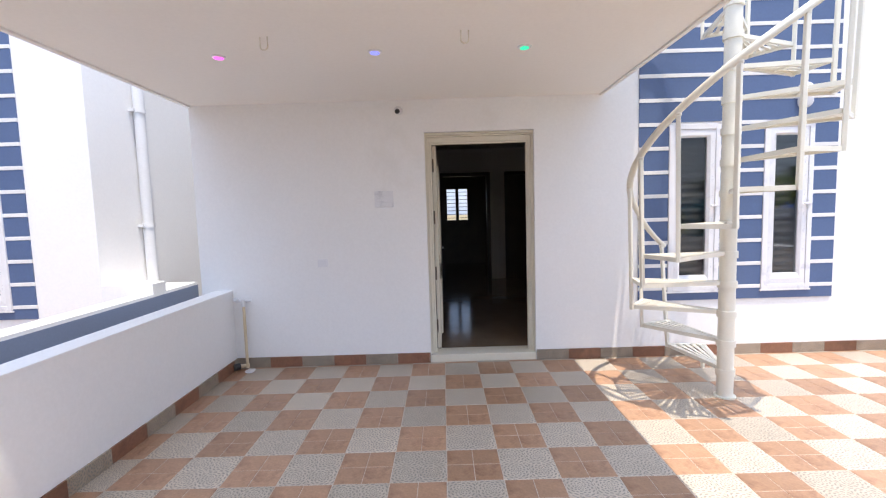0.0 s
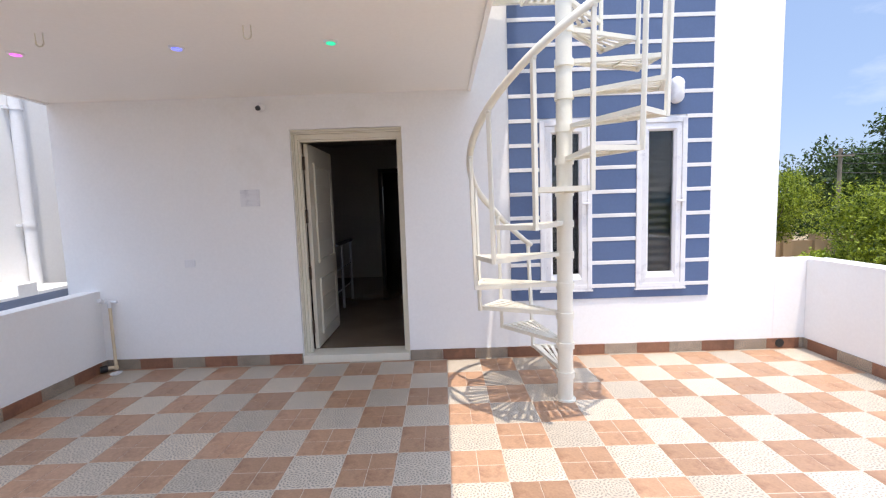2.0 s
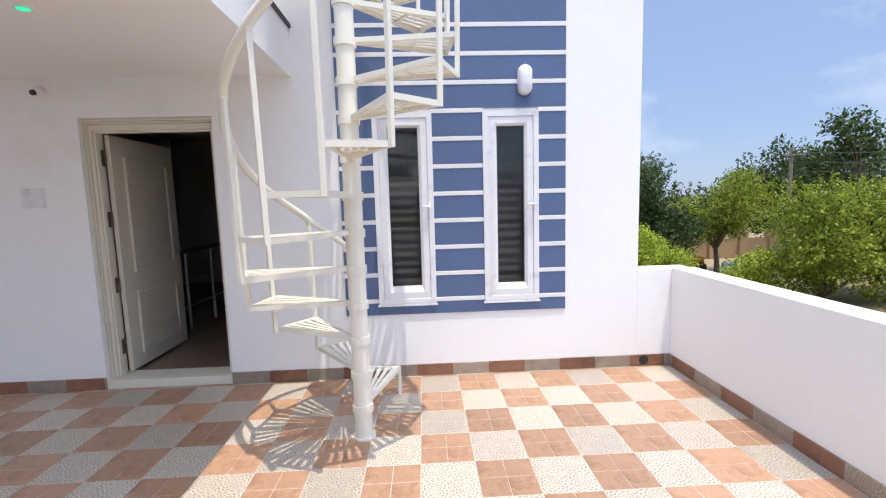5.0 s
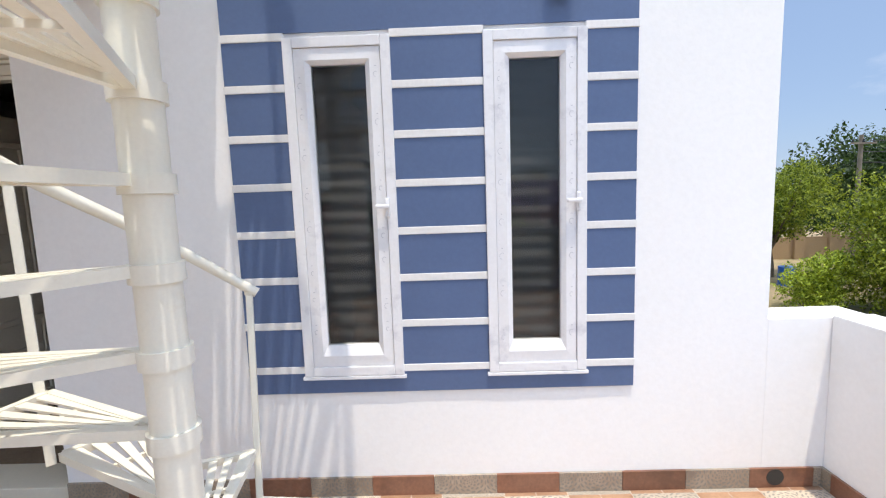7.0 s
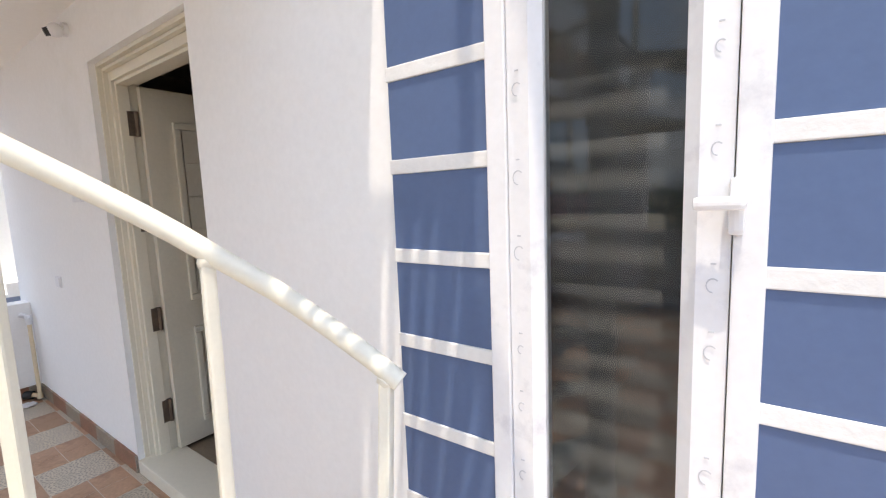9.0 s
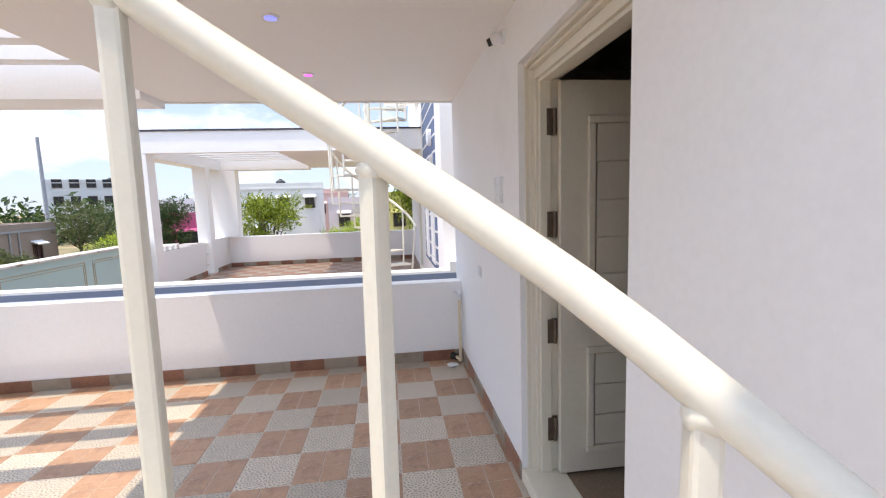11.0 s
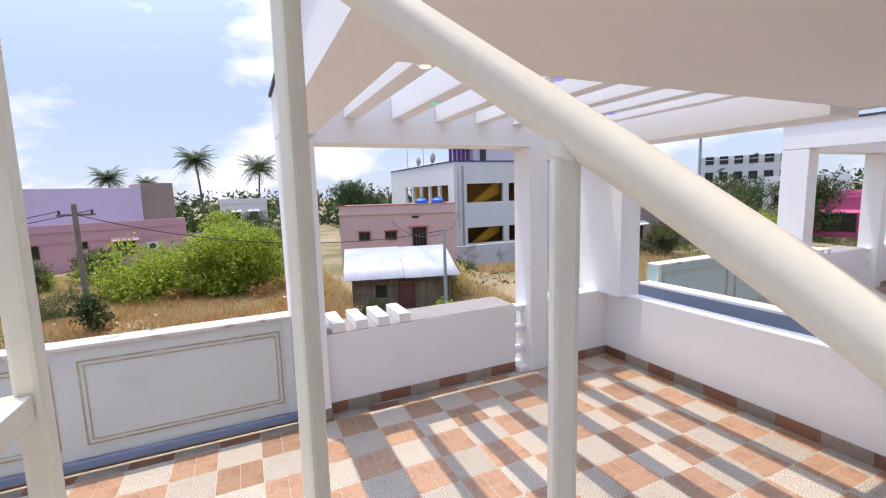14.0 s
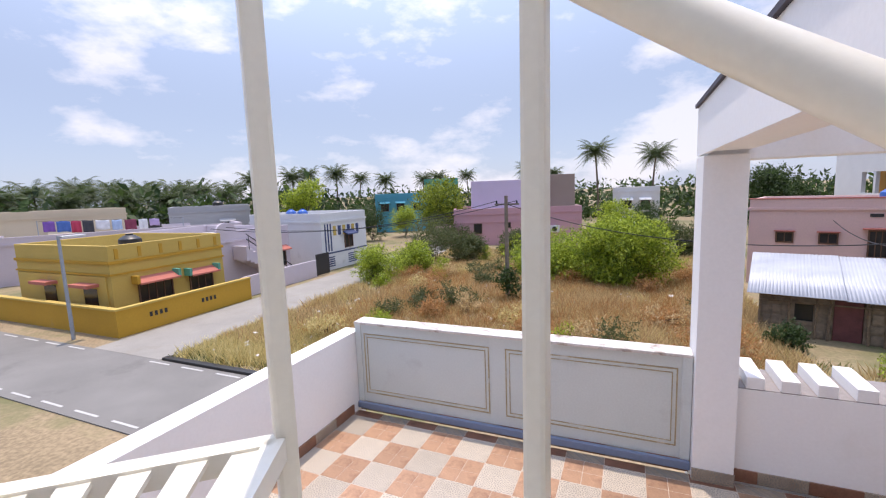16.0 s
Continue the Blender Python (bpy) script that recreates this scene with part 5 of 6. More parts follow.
def tan_house():
    h = thing("house", "brownish single-storey house with flat roof and drain pipes", "house", at=pose(-23.5, -21.0, GROUND, 0, 0, 190))
    shell(h, 12.5, 8.0, 3.4, TANP, CEMENT, 0.5, trim=GREYP)
    window_on(h, 1.6, 1.0, 1.0, 1.1, BROWNF, DARKWIN, OLDWHITE, 1)
    window_on(h, 9.2, 1.2, 1.0, 1.1, BROWNF, DARKWIN, OLDWHITE, 1)
    for u in (4.2, 6.6, 7.6):
        bm = bmesh.new()
        tube(bm, (u, -0.06, 0), (u, -0.06, 3.3), 0.05)
        part("downpipe", bm, GREYP, h)
    a = h.matrix_basis @ Vector((9.5, 3, 0))
    water_tank(a.x, a.y, GROUND + 3.46, BLACK)


def simple_house(label, x, y, turn, w, d, z1, wall, windows, tank=None, parapet=0.5):
    h = thing("house", label, "house", at=pose(x, y, GROUND, 0, 0, turn))
    shell(h, w, d, z1, wall, CEMENT, parapet)
    for u, z, ww, hh in windows:
        window_on(h, u, z, ww, hh, BROWNF, DARKWIN, None if len(windows) > 10 else wall, 1)
    if tank:
        a = h.matrix_basis @ Vector((w * 0.6, d * 0.4, 0))
        water_tank(a.x, a.y, GROUND + z1 + 0.06, tank, word="black" if tank == BLACK else "blue")


def facing(deg, dist, w):
    """A spot at a bearing from the stair, so that a house there turns its front to it."""
    c = Vector((2.7 + dist * math.cos(radians(deg)), 3.0 + dist * math.sin(radians(deg)), 0))
    turn = deg - 90
    off = Matrix.Rotation(radians(turn), 3, "Z") @ Vector((w / 2, 0, 0))
    return c.x - off.x, c.y - off.y, turn


yellow_house()
lilac_house()
striped_house()
pink_house()
salmon_house()
stair_block()
hut()
tan_house()
far = [
    ("teal two-storey house far behind trees", -61.3, 62, 7.5, 6, 4.9, TEALP, [(0.8, 3.0, 1.0, 1.0), (3.0, 3.0, 1.0, 1.0), (5.3, 3.0, 1.0, 1.0), (3.0, 0.6, 1.0, 1.0)], None),
    ("sea green house top behind the trees", -66.5, 78, 6, 6, 7.2, GREENP, [(1.0, 3.0, 1.0, 1.0)], BLACK),
    ("small white house with square windows behind bushes", -90.4, 58, 5.2, 5, 4.6, OLDWHITE, [(1.2, 2.6, 0.9, 0.9), (3.2, 2.6, 0.9, 0.9)], None),
    ("cream house with flat roof beyond the yellow house", -22.0, 46, 14, 8, 4.6, CREAMP, [(9.0, 2.2, 1.2, 0.9)], None),
    ("grey house with black tank beyond the lilac house", -38.6, 48, 7, 6, 4.4, GREYP, [(4.4, 2.4, 1.0, 0.9)], BLACK),
    ("long low lilac-white house roof", -31.0, 42, 16, 6, 2.9, PALELILAC, [(3, 1.0, 1.0, 1.0)], BLACK),
    ("peach two-storey building between the pillars", -130.6, 42, 6, 7, 7.0, SALMON, [(3.6, 4.6, 1.0, 1.2), (3.6, 1.4, 1.0, 1.2)], BLACK),
    ("white many-windowed apartment block in the distance", -149.5, 95, 14, 10, 9.4, OLDWHITE, [(0.8 + 2.2 * k, 3.0 + 2.8 * j, 1.2, 1.3) for k in range(6) for j in range(3)], BLACK),
    ("greyish two-storey house with dark windows", -166.3, 46, 10, 8, 6.3, OLDWHITE, [(3.2, 4.3, 1.0, 1.0), (5.6, 4.3, 1.0, 1.0), (8.2, 4.3, 0.8, 1.0), (3.2, 1.2, 1.0, 1.2)], BLACK),
    ("bright pink shop front with red awning", -157.5, 52, 5, 6, 3.6, colour("bright_pink", (0.65, 0.13, 0.3)), [(1.2, 0.6, 2.2, 1.6)], None),
    ("white house beside the pink shop", -154.5, 60, 7, 6, 5.2, OLDWHITE, [(1, 2.6, 1, 1.1), (4, 2.6, 1, 1.1)], None),
    ("faded orange unfinished house behind the terrace", -173.0, 58, 5, 6, 6.0, SALMON, [(1.0, 3.4, 1.0, 1.2), (3.0, 3.4, 1.0, 1.2)], None),
    ("lilac house front behind the neighbour's stair", -178.2, 44, 8, 6, 4.7, PALELILAC, [(1.0, 2.4, 1.0, 1.2), (4.5, 2.4, 1.0, 1.2)], None),
    ("pale yellow house behind the neighbour's stair", 175.8, 40, 8, 6, 5.0, colour("pale_yellow", (0.72, 0.66, 0.28)), [(2.0, 2.4, 1.0, 1.2)], None),
]
for label, deg, dist, w, d, z1, wall, wins, tank in far:
    simple_house(label, *facing(deg, dist, w), w, d, z1, wall, wins, tank)


def utility_pole(name, label, x, y, h, r, mat, arms=True):
    p = thing(name, label, "pole", at=pose(x, y, GROUND))
    bm = bmesh.new()
    tube(bm, (0, 0, 0), (0, 0, h), r, r * 0.75, 10)
    part("post", bm, mat, p, smooth=True)
    if arms:
        part("crossarm", boxes((-0.6, 0.6, -r - 0.05, -r + 0.03, h - 0.45, h - 0.37)), mat, p)
        for x_ in (-0.5, 0.0, 0.5):
            bm = bmesh.new()
            tube(bm, (x_, -r, h - 0.37), (x_, -r, h - 0.22), 0.045, 0.03, 8)
            part("insulator", bm, DARKWIN, p)
    return p


WOODPOLE, GALV = material("weathered_pole", (0.22, 0.18, 0.14), 0.9, 0.2, 3, 0.3), material("grey_pole", (0.33, 0.36, 0.40), 0.6, 0.1, 3, 0.1)
utility_pole("utility_pole", "weathered wooden utility pole in the dry plot", 8.3, -17.6, 5.1, 0.11, WOODPOLE)
utility_pole("utility_pole", "grey steel utility pole beside the hut", -5.2, -13.7, 3.6, 0.08, GALV, False)
sl = utility_pole("street_lamp", "grey street lamp pole by the road", 23.6, -6.75, 4.25, 0.075, GALV, False)
part("lamp_head", boxes((-0.15, 0.15, -0.9, -0.05, 4.16, 4.24), bevel=0.02), OLDWHITE, sl, "pale lamp head")
utility_pole("utility_pole", "dark weathered electric pole among trees", 23.6, 23.8, 7.0, 0.12, WOODPOLE)
utility_pole("utility_pole", "tall thin tower in the distance", -52.0, -35.0, 13.0, 0.22, GALV, False)


def cable(a, b, sag, r=0.018):
    a, b = Vector(a), Vector(b)
    pts = [a.lerp(b, t) - Vector((0, 0, sag * 4 * t * (1 - t))) for t in np.linspace(0, 1, 17)]
    bm = bmesh.new()
    sweep(bm, pts, r, 6)
    tagged(part("power_cable", bm, BLACK, None, "", True), "thin black overhead cable sagging between poles", "cable", "overhead cables")


for off in (-0.5, 0.5):
    cable((8.3 + off, -17.7, GROUND + 4.85), (23.5, -14.0 + off, GROUND + 3.9), 0.7)
cable((8.3, -17.7, GROUND + 4.7), (-5.2, -13.7, GROUND + 3.5), 0.8)
cable((-5.2, -13.7, GROUND + 3.5), (-12.3, -26.3, GROUND + 3.6), 0.4)
cable((-5.2, -13.7, GROUND + 3.4), (-6.0, -23.2, GROUND + 3.4), 0.5)
for k in range(3):
    cable((23.6, 23.8, GROUND + 6.7 - 0.5 * k), (40.0, 6.0, GROUND + 6.6 - 0.5 * k), 0.6, 0.022)



def clothes_line(a, b, z0):
    a, b = Vector(a), Vector(b)
    p = thing("clothes_line", "rope clothes line between two posts on a flat roof", "clothes line")
    for q in (a, b):
        bm = bmesh.new()
        tube(bm, (q.x, q.y, z0), (q.x, q.y, q.z + 0.05), 0.035, sides=8)
        part("post", bm, GALV, p)
    bm = bmesh.new()
    sweep(bm, [a.lerp(b, t) for t in np.linspace(0, 1, 5)], 0.012, 6)
    part("rope", bm, BLACK, p)
    along = (b - a).normalized()
    off = along.cross(Vector((0, 0, 1)))
    rl = random.Random(3)
    paints = (("violet", (0.22, 0.10, 0.40)), ("blue", (0.07, 0.16, 0.45)), ("crimson", (0.50, 0.05, 0.10)), ("dark grey", (0.06, 0.06, 0.07)), ("white", (0.75, 0.75, 0.78)), ("pale blue", (0.40, 0.52, 0.72)), ("maroon", (0.25, 0.05, 0.09)), ("white", (0.72, 0.72, 0.74)), ("lilac", (0.50, 0.38, 0.62)))
    u = 0.3
    for k, (word, c) in enumerate(paints):
        w, h = rl.uniform(0.6, 0.95), rl.uniform(0.55, 0.95)
        bm = bmesh.new()
        grid = []
        for j in range(5):
            grid.append([bm.verts.new(a + along * (u + w * i / 7) + off * (0.05 * math.sin(i * 1.7 + k) * j / 4 + 0.004) - Vector((0, 0, 0.02 + h * j / 4 + 0.02 * math.sin(i + k)))) for i in range(8)])
        for r0, r1 in zip(grid, grid[1:]):
            for i in range(7):
                bm.faces.new((r0[i], r0[i + 1], r1[i + 1], r1[i]))
        ob = part("garment", bm, material("cloth_%d" % k, c, 0.9, 0.15, 3.0, 0.1), None, "", True)
        th = ob.modifiers.new("thickness", "SOLIDIFY")
        th.thickness = 0.008
        tagged(ob, "%s washing hung on a roof clothes line" % word, "laundry", "washing on the line")
        u += w + rl.uniform(0.02, 0.2)


clothes_line((43.0, -14.6, 1.25), (38.4, -22.7, 0.95), GROUND + 2.96)

# trees and bushes
tree("bush", "large bright green bush in dry grass", 3.0, -22.2, 3.6, 2.7, 0.0, 36000, 0.12, LEAF_A, 11, 46, 0.02)
tree("bush", "green thicket beside the large bush", 6.9, -23.6, 2.5, 3.3, 0.0, 26000, 0.12, LEAF_A, 12, 40, 0.02)
tree("bush", "olive thorn bush in dry grass", 17.0, -27.8, 3.5, 2.9, 0.0, 9000, 0.10, LEAF_C, 13, 16, 0.06)
tree("bush", "green weeds growing round a pole", 8.1, -17.2, 1.8, 0.7, 0.0, 1100, 0.13, LEAF_B, 14, 6, 0.1)
tree("bush", "green bush at the corner of the lane", 17.2, -19.6, 2.2, 2.1, 0.0, 12000, 0.10, LEAF_A, 15, 16, 0.03)
tree("tree", "leafy tree behind the dry plot", 21.7, -41.1, 6.6, 4.2, 0.2, 16000, 0.2, LEAF_D, 16, 18, 0.12)
tree("tree", "leafy tree behind the striped house", 33.0, -31.5, 7.2, 3.0, 0.2, 10000, 0.2, LEAF_A, 17, 10, 0.2)
tree("tree", "round dark green tree behind the salmon house", -6.5, -36.0, 6.2, 3.2, 0.2, 16000, 0.16, LEAF_B, 18, 10, 0.3)
tree("tree", "thin tree near the tan house", -36.5, -22.0, 5.4, 2.6, 0.14, 2600, 0.2, LEAF_C, 19, 9, 0.35)
tree("tree", "dense green tree beside the neighbour's pillar", -42.0, -18.5, 5.2, 3.6, 0.16, 9000, 0.18, LEAF_B, 20, 10, 0.15)
tree("bush", "tall weeds near the low white wall", -18.5, -19.0, 2.7, 2.0, 0.0, 2600, 0.15, LEAF_C, 21, 9, 0.1)
tree("tree", "green tree behind the neighbour's terrace", -28.0, -4.6, 5.2, 2.9, 0.15, 10000, 0.15, LEAF_D, 22, 10, 0.25)
tree("tree", "broad green tree behind the neighbour's stair", -36.0, 6.5, 8.8, 5.0, 0.2, 6500, 0.3, LEAF_D, 23, 12, 0.3)
tree("tree", "dark leafy tree beyond the parapet", 15.4, 24.6, 6.6, 3.6, 0.22, 26000, 0.16, LEAF_B, 31, 18, 0.12)
tree("tree", "yellow-green neem tree beyond the parapet", 20.2, 24.6, 5.7, 3.0, 0.17, 20000, 0.12, LEAF_D, 32, 16, 0.3)
tree("tree", "bright green tree close to the terrace", 19.6, 17.2, 4.9, 3.2, 0.2, 28000, 0.115, LEAF_D, 33, 20, 0.06)
tree("tree", "bright green tree close to the terrace", 23.2, 17.6, 5.2, 3.4, 0.2, 28000, 0.115, LEAF_D, 34, 20, 0.06)
tree("tree", "bright green tree close to the terrace", 26.0, 14.0, 5.4, 3.6, 0.2, 22000, 0.13, LEAF_D, 39, 18, 0.06)
tree("tree", "large dark spreading tree in the distance", 33.0, 33.0, 8.2, 6.4, 0.3, 26000, 0.25, LEAF_B, 35, 22, 0.12)
tree("tree", "large dark spreading tree in the distance", 40.0, 27.0, 8.4, 6.0, 0.3, 22000, 0.25, LEAF_B, 40, 20, 0.12)
tree("tree", "tall sparse sapling above the dark tree", 30.3, 26.0, 8.9, 2.2, 0.1, 1500, 0.3, LEAF_B, 36, 9, 0.62)
tree("bush", "low bright bush at the foot of the trees", 12.0, 19.4, 3.4, 2.0, 0.0, 13000, 0.11, LEAF_A, 37, 11, 0.08)
tree("bush", "low bright bush at the foot of the trees", 14.8, 20.4, 2.5, 1.7, 0.0, 10000, 0.11, LEAF_A, 38, 10, 0.08)
tree("bush", "low bright bush at the foot of the trees", 17.2, 18.2, 2.4, 1.7, 0.0, 9000, 0.11, LEAF_A, 41, 10, 0.08)
p0 = palm(3)
p0.matrix_basis = pose(6.0, -62.0, GROUND)
spots = [(-86.2, 66, 1.05), (-92.0, 64, 1.0), (-53.0, 80, 1.0), (-50.0, 92, 1.05), (-48.0, 78, 0.95), (-78.0, 84, 0.95), (-34.0, 62, 0.85), (-31.5, 70, 0.95), (-28.0, 66, 0.95), (-25.5, 60, 0.85),
         (-40.0, 70, 0.9), (-22.5, 72, 0.9), (-43.0, 95, 1.0), (-56.0, 105, 1.0), (-59.0, 95, 0.9), (-66.0, 100, 0.95), (-70.0, 110, 1.0), (-37.0, 80, 1.0), (-33.0, 85, 1.0), (-29.5, 82, 1.05), (-26.5, 84, 0.95), (-64.0, 96, 0.9), (-81.0, 120, 1.0),
         (-21.0, 62, 0.9), (-19.0, 70, 1.0), (-24.0, 74, 1.0), (-27.0, 76, 1.05), (-30.0, 60, 0.85), (-32.5, 76, 1.0), (-35.5, 68, 0.95), (-38.5, 84, 1.0), (-41.5, 82, 1.0)]
rnd_p = random.Random(9)
for deg, dist, sc in spots[1:]:
    q = copy_thing(p0, pose(2.7 + dist * math.cos(radians(deg)), 3 + dist * math.sin(radians(deg)), GROUND - (1 - sc) * 9 - (3.2 if deg > -42 else 1.0), 0, 0, rnd_p.uniform(0, 360)))
p0.matrix_basis = pose(2.7 + 66 * math.cos(radians(-86.2)), 3 + 66 * math.sin(radians(-86.2)), GROUND)
rb = random.Random(5)
for k in range(16):
    tree("bush", "small green weed clump in the dry plot", rb.uniform(0, 16.5), rb.uniform(-31, -10), rb.uniform(0.7, 1.5), rb.uniform(0.5, 1.1), 0.0, 1600, 0.075, LEAF_A if k % 3 else LEAF_C, 200 + k, 7, 0.05)
for x, y, h, r, m in ((-27.0, -14.5, 2.4, 2.2, LEAF_C), (-33.0, -17.0, 3.0, 2.4, LEAF_A), (-24.5, -17.8, 2.6, 1.8, LEAF_C), (-45.0, -24.0, 5.6, 3.4, LEAF_B), (-50.0, -12.0, 5.6, 3.6, LEAF_B), (-54.0, -28.0, 6.0, 4.0, LEAF_B), (-20.5, -21.0, 2.6, 1.8, LEAF_C), (-29.0, 0.5, 4.0, 2.2, LEAF_A)):
    tree("bush", "leafy green bush near the houses", x, y, h, r, 0.0, 8000, 0.12, m, int(500 + x * 3 + y), 12, 0.06)
for x, y, h, r, m in ((24.5, -47.0, 4.2, 3.0, LEAF_B), (28.5, -45.0, 3.6, 2.6, LEAF_A), (15.5, -43.5, 3.4, 2.6, LEAF_C), (30.5, -40.0, 3.4, 2.4, LEAF_B), (19.0, -36.0, 2.6, 2.4, LEAF_C), (-0.6, -33.0, 3.2, 1.9, LEAF_C), (1.0, -38.0, 3.8, 2.4, LEAF_B),
                     (11.2, -31.0, 2.3, 1.9, LEAF_C), (13.6, -27.5, 1.9, 1.7, LEAF_C), (16.4, -23.4, 2.0, 1.6, LEAF_A), (3.4, -31.5, 4.4, 2.0, LEAF_A), (36.0, -52.0, 5.0, 4.0, LEAF_B), (41.0, -44.0, 5.0, 4.0, LEAF_B)):
    tree("bush", "leafy green bush behind the dry plot", x, y, h, r, 0.0, 8000, 0.13, m, int(900 + x * 3 - y), 16, 0.04)
# far woods on the horizon
bm = bmesh.new()
rw = random.Random(77)
blobs = []
for deg in np.arange(-182, 75, 1.1):
    for near, away in ((70, 85), (105, 150)):
        dist = rw.uniform(near, away)
        r = rw.uniform(2.6, 4.0)
        blobs.append((dist * math.cos(radians(deg)), dist * math.sin(radians(deg)), GROUND + rw.uniform(0.8, 2.4) * (0.7 if near < 100 else 1.3), r))
for deg in np.arange(-46, -16, 0.8):
    dist = rw.uniform(54, 68)
    blobs.append((dist * math.cos(radians(deg)), dist * math.sin(radians(deg)), GROUND + rw.uniform(2.0, 4.2), rw.uniform(1.6, 2.6)))
leaf_cloud(bm, blobs, 60000, 1.0, rw, 0.8)
tagged(part("far_woods", bm, LEAF_B), "distant dark green belt of trees", "woods", "", "stuff")
# grasses
grass_field("dry_grass", "tall dry brown grass on the vacant plot", [(-2, 17.5, -34, -8.5), (-2, 14, -24, -11)], DRY, 30000, 0.2, 0.65, 5)
grass_field("straw_grass", "pale straw grass tufts on the vacant plot", [(-2, 17.5, -34, -7.2), (10, 17.5, -14, -6.8)], STRAW, 38000, 0.12, 0.5, 8)
grass_field("dry_weeds", "dry brown weeds round the hut and wall", [(-8.5, -5.6, -19, -11), (-19, -7, -22, -19.5), (-18, -3, -12, -9.5), (-26, -15, -20, -12)], DRY, 9000, 0.15, 0.6, 33)
tree("bush", "tall dry yellow weeds beside the hut", -6.6, -15.4, 1.5, 1.1, 0.0, 5000, 0.09, STRAW, 601, 14, 0.03)
tree("bush", "tall dry yellow weeds beside the hut", -7.6, -17.4, 1.6, 1.0, 0.0, 5000, 0.09, LEAF_C, 602, 14, 0.03)
tree("bush", "low bright green weeds before the hut", -4.2, -11.6, 0.7, 0.9, 0.0, 3500, 0.08, LEAF_A, 603, 12, 0.03)
tree("bush", "low bright green weeds before the hut", -1.9, -13.6, 0.8, 0.6, 0.0, 2500, 0.08, LEAF_B, 604, 10, 0.03)
grass_field("russet_weeds", "russet dead weeds on the vacant plot", [(-1, 15, -26, -10)], RUSSET, 9000, 0.2, 0.75, 21)
grass_field("green_weeds", "short green weeds along the lane and plot", [(11.5, 17.4, -13, -6.7), (-3, 15, -12.5, -8.5), (-9, -4.5, -12.5, -9.5), (-48, -20, -34, -6), (-48, -12, -4, 12)], GRASSG, 26000, 0.08, 0.34, 6)
rt_ = random.Random(41)
for k in range(26):
    x, y = rt_.uniform(-0.5, 16.0), rt_.uniform(-25.0, -9.5)
    tree("bush", "dry russet weed clump standing in the vacant plot", x, y, rt_.uniform(0.6, 1.25), rt_.uniform(0.6, 1.3), 0.0, 1500, 0.085, (RUSSET, DRY, RUSSET, STRAW, LEAF_C)[k % 5], 700 + k, 9, 0.03, ground_z(x, y))
lit, lf = [], []
for _ in range(260):
    x, y = rt_.uniform(-2.0, 17.0), rt_.uniform(-20.0, -7.0)
    z, q, w = ground_z(x, y) + rt_.uniform(0.12, 0.3), rt_.uniform(0, 6.28), rt_.uniform(0.03, 0.11)
    n = len(lit)
    for i in range(5):
        lit.append((x + w * math.cos(q + 1.257 * i) * rt_.uniform(0.6, 1.2), y + w * math.sin(q + 1.257 * i) * rt_.uniform(0.6, 1.2), z + rt_.uniform(-0.05, 0.05)))
    lf += [(n, n + 1, n + 2), (n, n + 2, n + 3), (n, n + 3, n + 4)]
me = bpy.data.meshes.new("litter")
me.from_pydata(lit, [], lf)
me.materials.append(material("pale_litter", (0.62, 0.58, 0.54), 0.8, 0.25, 4.0, 0.1))
tagged(new("litter", me), "pale paper litter and stones caught in dry grass", "litter", "", "stuff")
rub = bmesh.new()
rr_ = random.Random(12)
for _ in range(260):
    x, y = rr_.uniform(-14, -6.5), rr_.uniform(-22, -15.5)
    s = rr_.uniform(0.03, 0.13)
    c = bmesh.ops.create_icosphere(rub, subdivisions=1, radius=s)["verts"]
    q = Euler((rr_.uniform(0, 3), rr_.uniform(0, 3), rr_.uniform(0, 3))).to_matrix()
    for v in c:
        v.co = q @ Vector((v.co.x * 1.5, v.co.y * rr_.uniform(0.6, 1.1), v.co.z * 0.6)) + Vector((x, y, ground_z(x, y) + s * 0.2))
tagged(part("rubble", rub, material("rubble", (0.30, 0.15, 0.085), 0.95, 0.6, 3.0, 0.5, fine=14, stain=((0.52, 0.42, 0.34), 2.2, 0.58))), "scattered stones and rubble near the wall", "rubble", "", "stuff")
# far side east of the terrace
bw = thing("compound_wall", "brown boundary wall with square pillars under trees", "boundary wall")
MUDW = colour("brown_wall", (0.36, 0.24, 0.13))
for k in range(9):
    part("pillar", boxes((19.0 + 2.2 * k, 19.6 + 2.2 * k, 30.0, 30.6, GROUND, GROUND + 1.9), bevel=0.02), MUDW, bw)
    part("wall", boxes((19.6 + 2.2 * k, 21.2 + 2.2 * k, 30.2, 30.4, GROUND, GROUND + 1.4)), MUDW, bw)
sheet = thing("metal_fence", "blue corrugated metal sheet fence", "fence")
BLUESHEET = material("blue_sheet", (0.10, 0.28, 0.50), 0.5, 0.1, 2, 0.1)
for k in range(10):
    part("sheet_panel", boxes((20.5 + 0.3 * k, 20.76 + 0.3 * k, 14.6, 14.64, GROUND, GROUND + 1.0)), BLUESHEET, sheet)
dr = thing("drum", "blue plastic drum on the ground", "drum", at=pose(19.4, 22.5, GROUND))
bm = bmesh.new()
tube(bm, (0, 0, 0), (0, 0, 0.9), 0.35, sides=18)
part("barrel", bm, BLUETANK, dr, smooth=True)
cart = thing("handcart", "orange loader bucket parked under trees", "cart", at=pose(19.2, 25.5, GROUND))
part("body", boxes((-0.6, 0.6, -0.4, 0.4, 0.35, 0.9), bevel=0.06), STAIRO, cart)
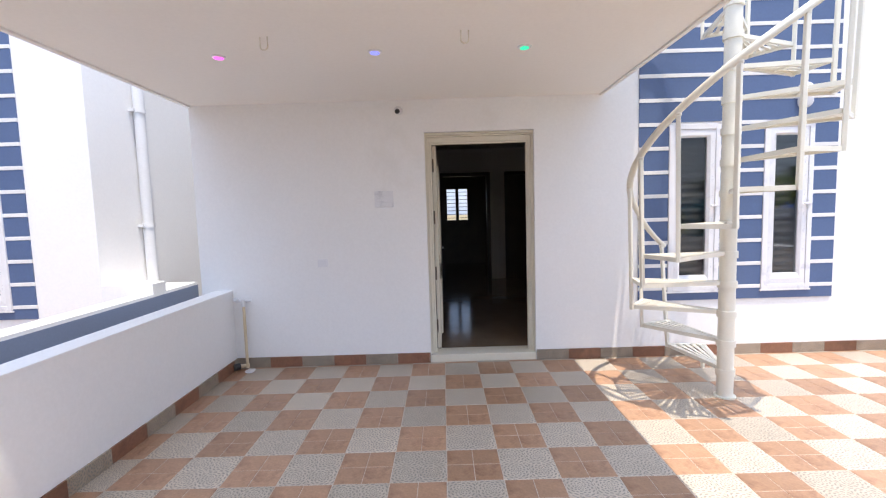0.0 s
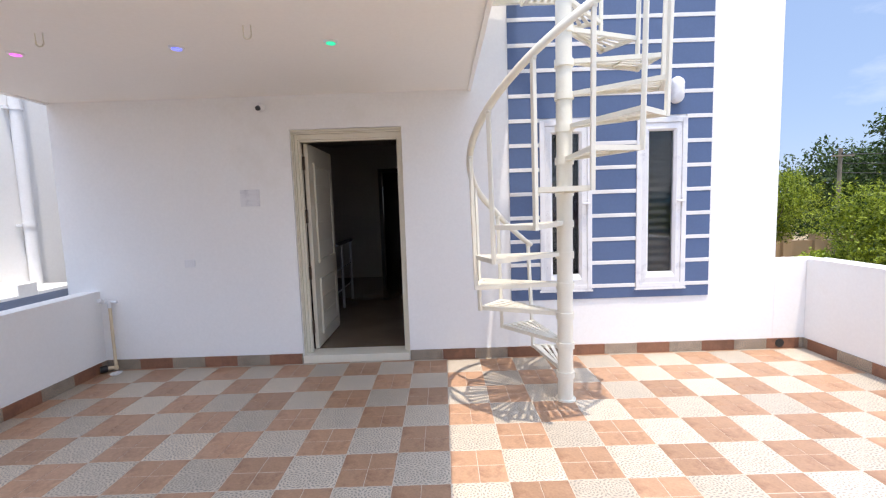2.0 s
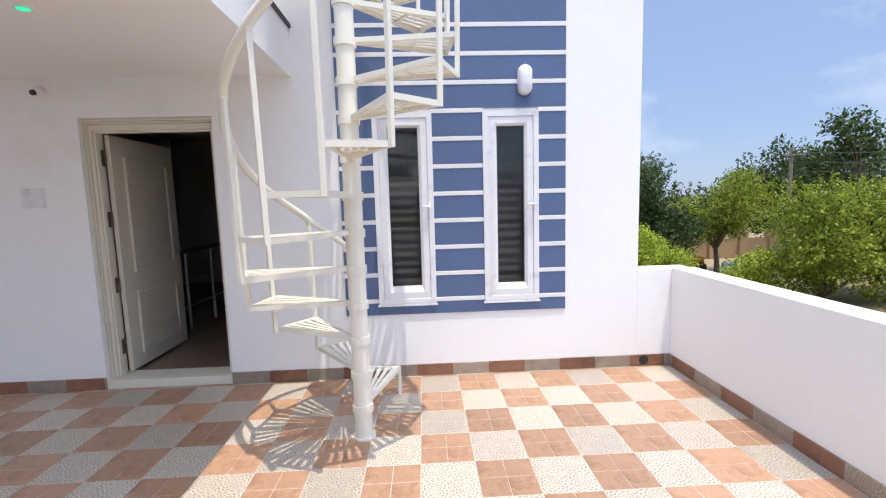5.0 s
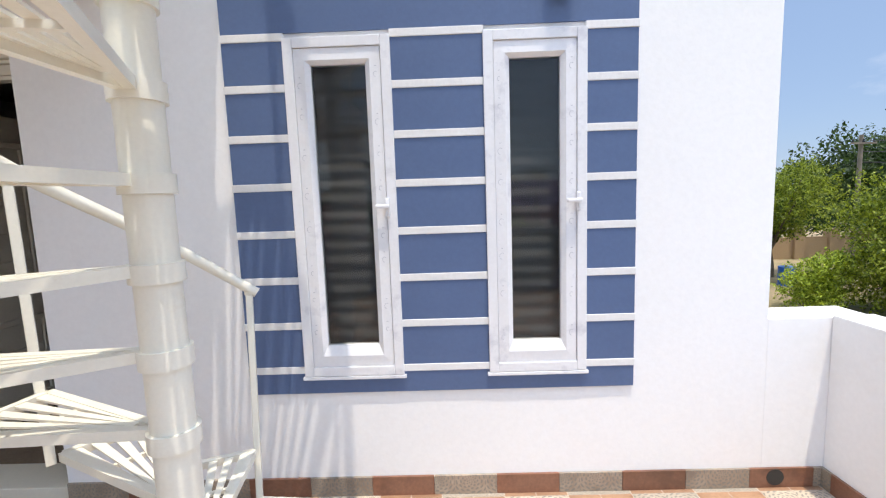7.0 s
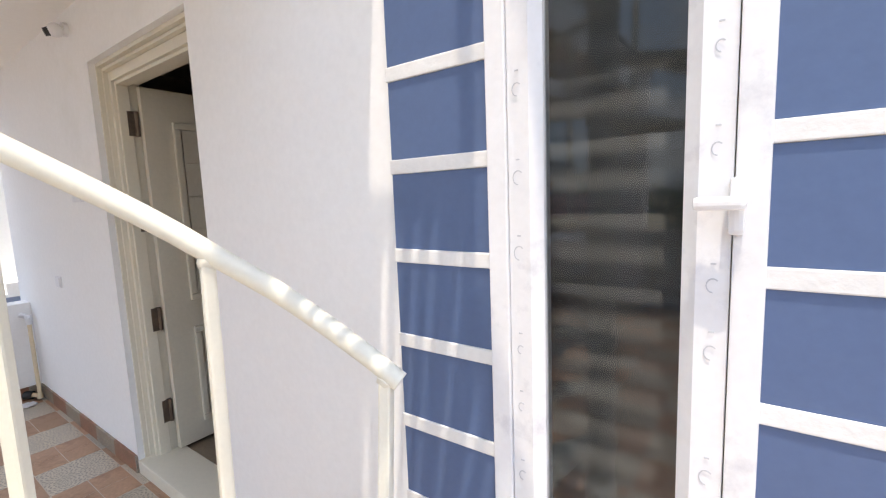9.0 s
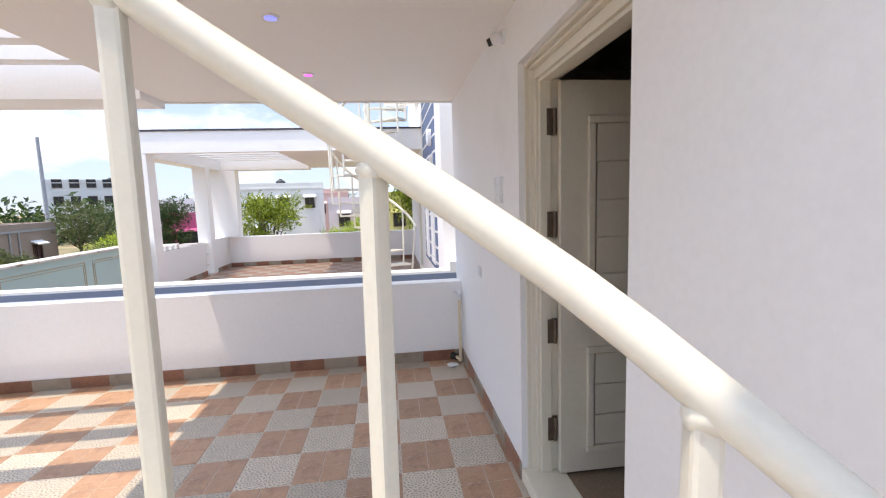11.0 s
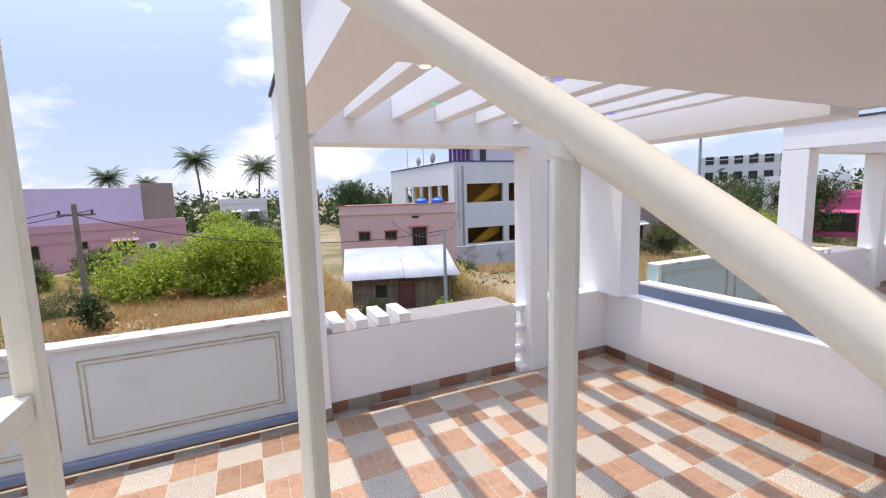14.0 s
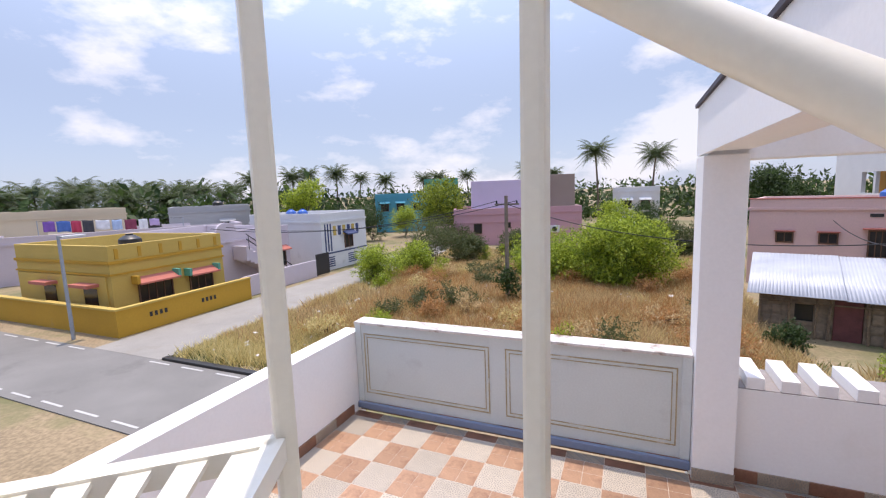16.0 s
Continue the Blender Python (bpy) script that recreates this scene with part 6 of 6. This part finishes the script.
for sx in (-0.4, 0.4):
    bm = bmesh.new()
    tube(bm, (sx, -0.45, 0.3), (sx, -0.35, 0.3), 0.3, sides=18)
    part("wheel", bm, BLACK, cart)

# ---- floor tiles and skirting ----
def tile_mesh(name, mat, sub):
    bm = bmesh.new()
    h, g = TILE / 2 - 0.0018, 0.0013
    cells = [(-h, -g, -h, -g), (g, h, -h, -g), (-h, -g, g, h), (g, h, g, h)] if sub else [(-h, h, -h, h)]
    for x0, x1, y0, y1 in cells:
        c = 0.002
        lo = [bm.verts.new(p) for p in ((x0, y0, -0.012), (x1, y0, -0.012), (x1, y1, -0.012), (x0, y1, -0.012))]
        md = [bm.verts.new(p) for p in ((x0, y0, -0.002), (x1, y0, -0.002), (x1, y1, -0.002), (x0, y1, -0.002))]
        hi = [bm.verts.new(p) for p in ((x0 + c, y0 + c, 0), (x1 - c, y0 + c, 0), (x1 - c, y1 - c, 0), (x0 + c, y1 - c, 0))]
        for r0, r1 in ((lo, md), (md, hi)):
            for k in range(4):
                bm.faces.new((r0[k], r0[(k + 1) % 4], r1[(k + 1) % 4], r1[k]))
        bm.faces.new(hi)
    return mesh_of(name, bm, mat)


T_TERRA, T_FLORAL = tile_mesh("tile_terracotta", TERRA, True), tile_mesh("tile_patterned", FLORAL, False)


def lay_floor(ox, tag, single):
    floor = setting("floor_" + tag, boxes((XW + ox, XE + ox, YS - 0.06, YN, -0.3, -0.0017)), GROUT, "terrace floor of terracotta and grey patterned tiles in a checker", "floor")
    i0, i1 = math.floor((XW - TX) / TILE), math.ceil((XE - TX) / TILE)
    j0, j1 = math.floor((YS - 0.06 - TY) / TILE), math.ceil((YN - TY) / TILE)
    rest = {0: ([], []), 1: ([], [])}
    count = 0
    for j in range(j1 - 1, j0 - 1, -1):
        for i in range(i0, i1):
            x0, x1 = max(TX + TILE * i, XW), min(TX + TILE * (i + 1), XE)
            y0, y1 = max(TY + TILE * j, YS - 0.06), min(TY + TILE * (j + 1), YN)
            if x1 - x0 < 0.02 or y1 - y0 < 0.02:
                continue
            kind = (i + j) % 2
            if single and count < 360:
                count += 1
                ob = new("tile", T_TERRA if kind else T_FLORAL)
                ob.parent = floor
                ob.matrix_basis = pose((x0 + x1) / 2 + ox, (y0 + y1) / 2, rnd_t.uniform(-0.0006, 0.0006)) @ Matrix.Diagonal(((x1 - x0) / TILE, (y1 - y0) / TILE, 1, 1))
            else:
                vs, fs = rest[kind]
                n = len(vs)
                g = 0.002
                vs += [(x0 + g + ox, y0 + g, -0.005), (x1 - g + ox, y0 + g, -0.005), (x1 - g + ox, y1 - g, -0.005), (x0 + g + ox, y1 - g, -0.005),
                       (x0 + g + ox, y0 + g, 0), (x1 - g + ox, y0 + g, 0), (x1 - g + ox, y1 - g, 0), (x0 + g + ox, y1 - g, 0)]
                fs += [tuple(n + q for q in f) for f in ((4, 5, 6, 7), (0, 1, 5, 4), (1, 2, 6, 5), (2, 3, 7, 6), (3, 0, 4, 7))]
    for kind, (vs, fs) in rest.items():
        if vs:
            me = bpy.data.meshes.new("floor_tiles")
            me.from_pydata(vs, [], fs)
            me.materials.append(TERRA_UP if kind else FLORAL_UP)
            ob = new("floor_tiles", me)
            ob.parent = floor
            ob["kind"] = "stuff"


def skirting(ox):
    base = tagged(thing("baseboard", "skirting of terracotta and grey patterned tile strips", "skirting"), kind="structure")
    H, D = 0.10, 0.013

    def run(a, b, fixed, axis, sign, start):
        u, k = a, start
        while u < b - 0.01:
            e = min(u + TILE, b)
            lo, hi = (fixed, fixed + D * sign) if sign > 0 else (fixed + D * sign, fixed)
            bm = boxes((u + 0.001, e - 0.001, lo, hi, 0.001, H)) if axis == "x" else boxes((lo, hi, u + 0.001, e - 0.001, 0.001, H))
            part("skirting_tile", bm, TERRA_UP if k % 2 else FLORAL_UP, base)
            u, k = e, k + 1
    run(XW + 0.014 + ox, 0.583 + ox, YN, "x", -1, 0)
    run(1.622 + ox, XE - 0.014 + ox, YN, "x", -1, 0)
    run(YS, YN, XW + ox, "y", 1, 1)
    run(YS + 0.02, YN, XE + ox, "y", -1, 1)
    run(-1.30 + ox, -0.45 + ox, YS, "x", 1, 0)
    run(-0.06 + ox, 1.98 + ox, -0.80, "x", 1, 1)
    run(1.985 + ox, 2.272 + ox, YS, "x", 1, 0)
    run(2.28 + ox, 5.41 + ox, -0.80, "x", 1, 1)


rnd_t = random.Random(2)
lay_floor(0.0, "own", True)
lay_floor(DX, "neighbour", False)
skirting(0.0)
skirting(DX)
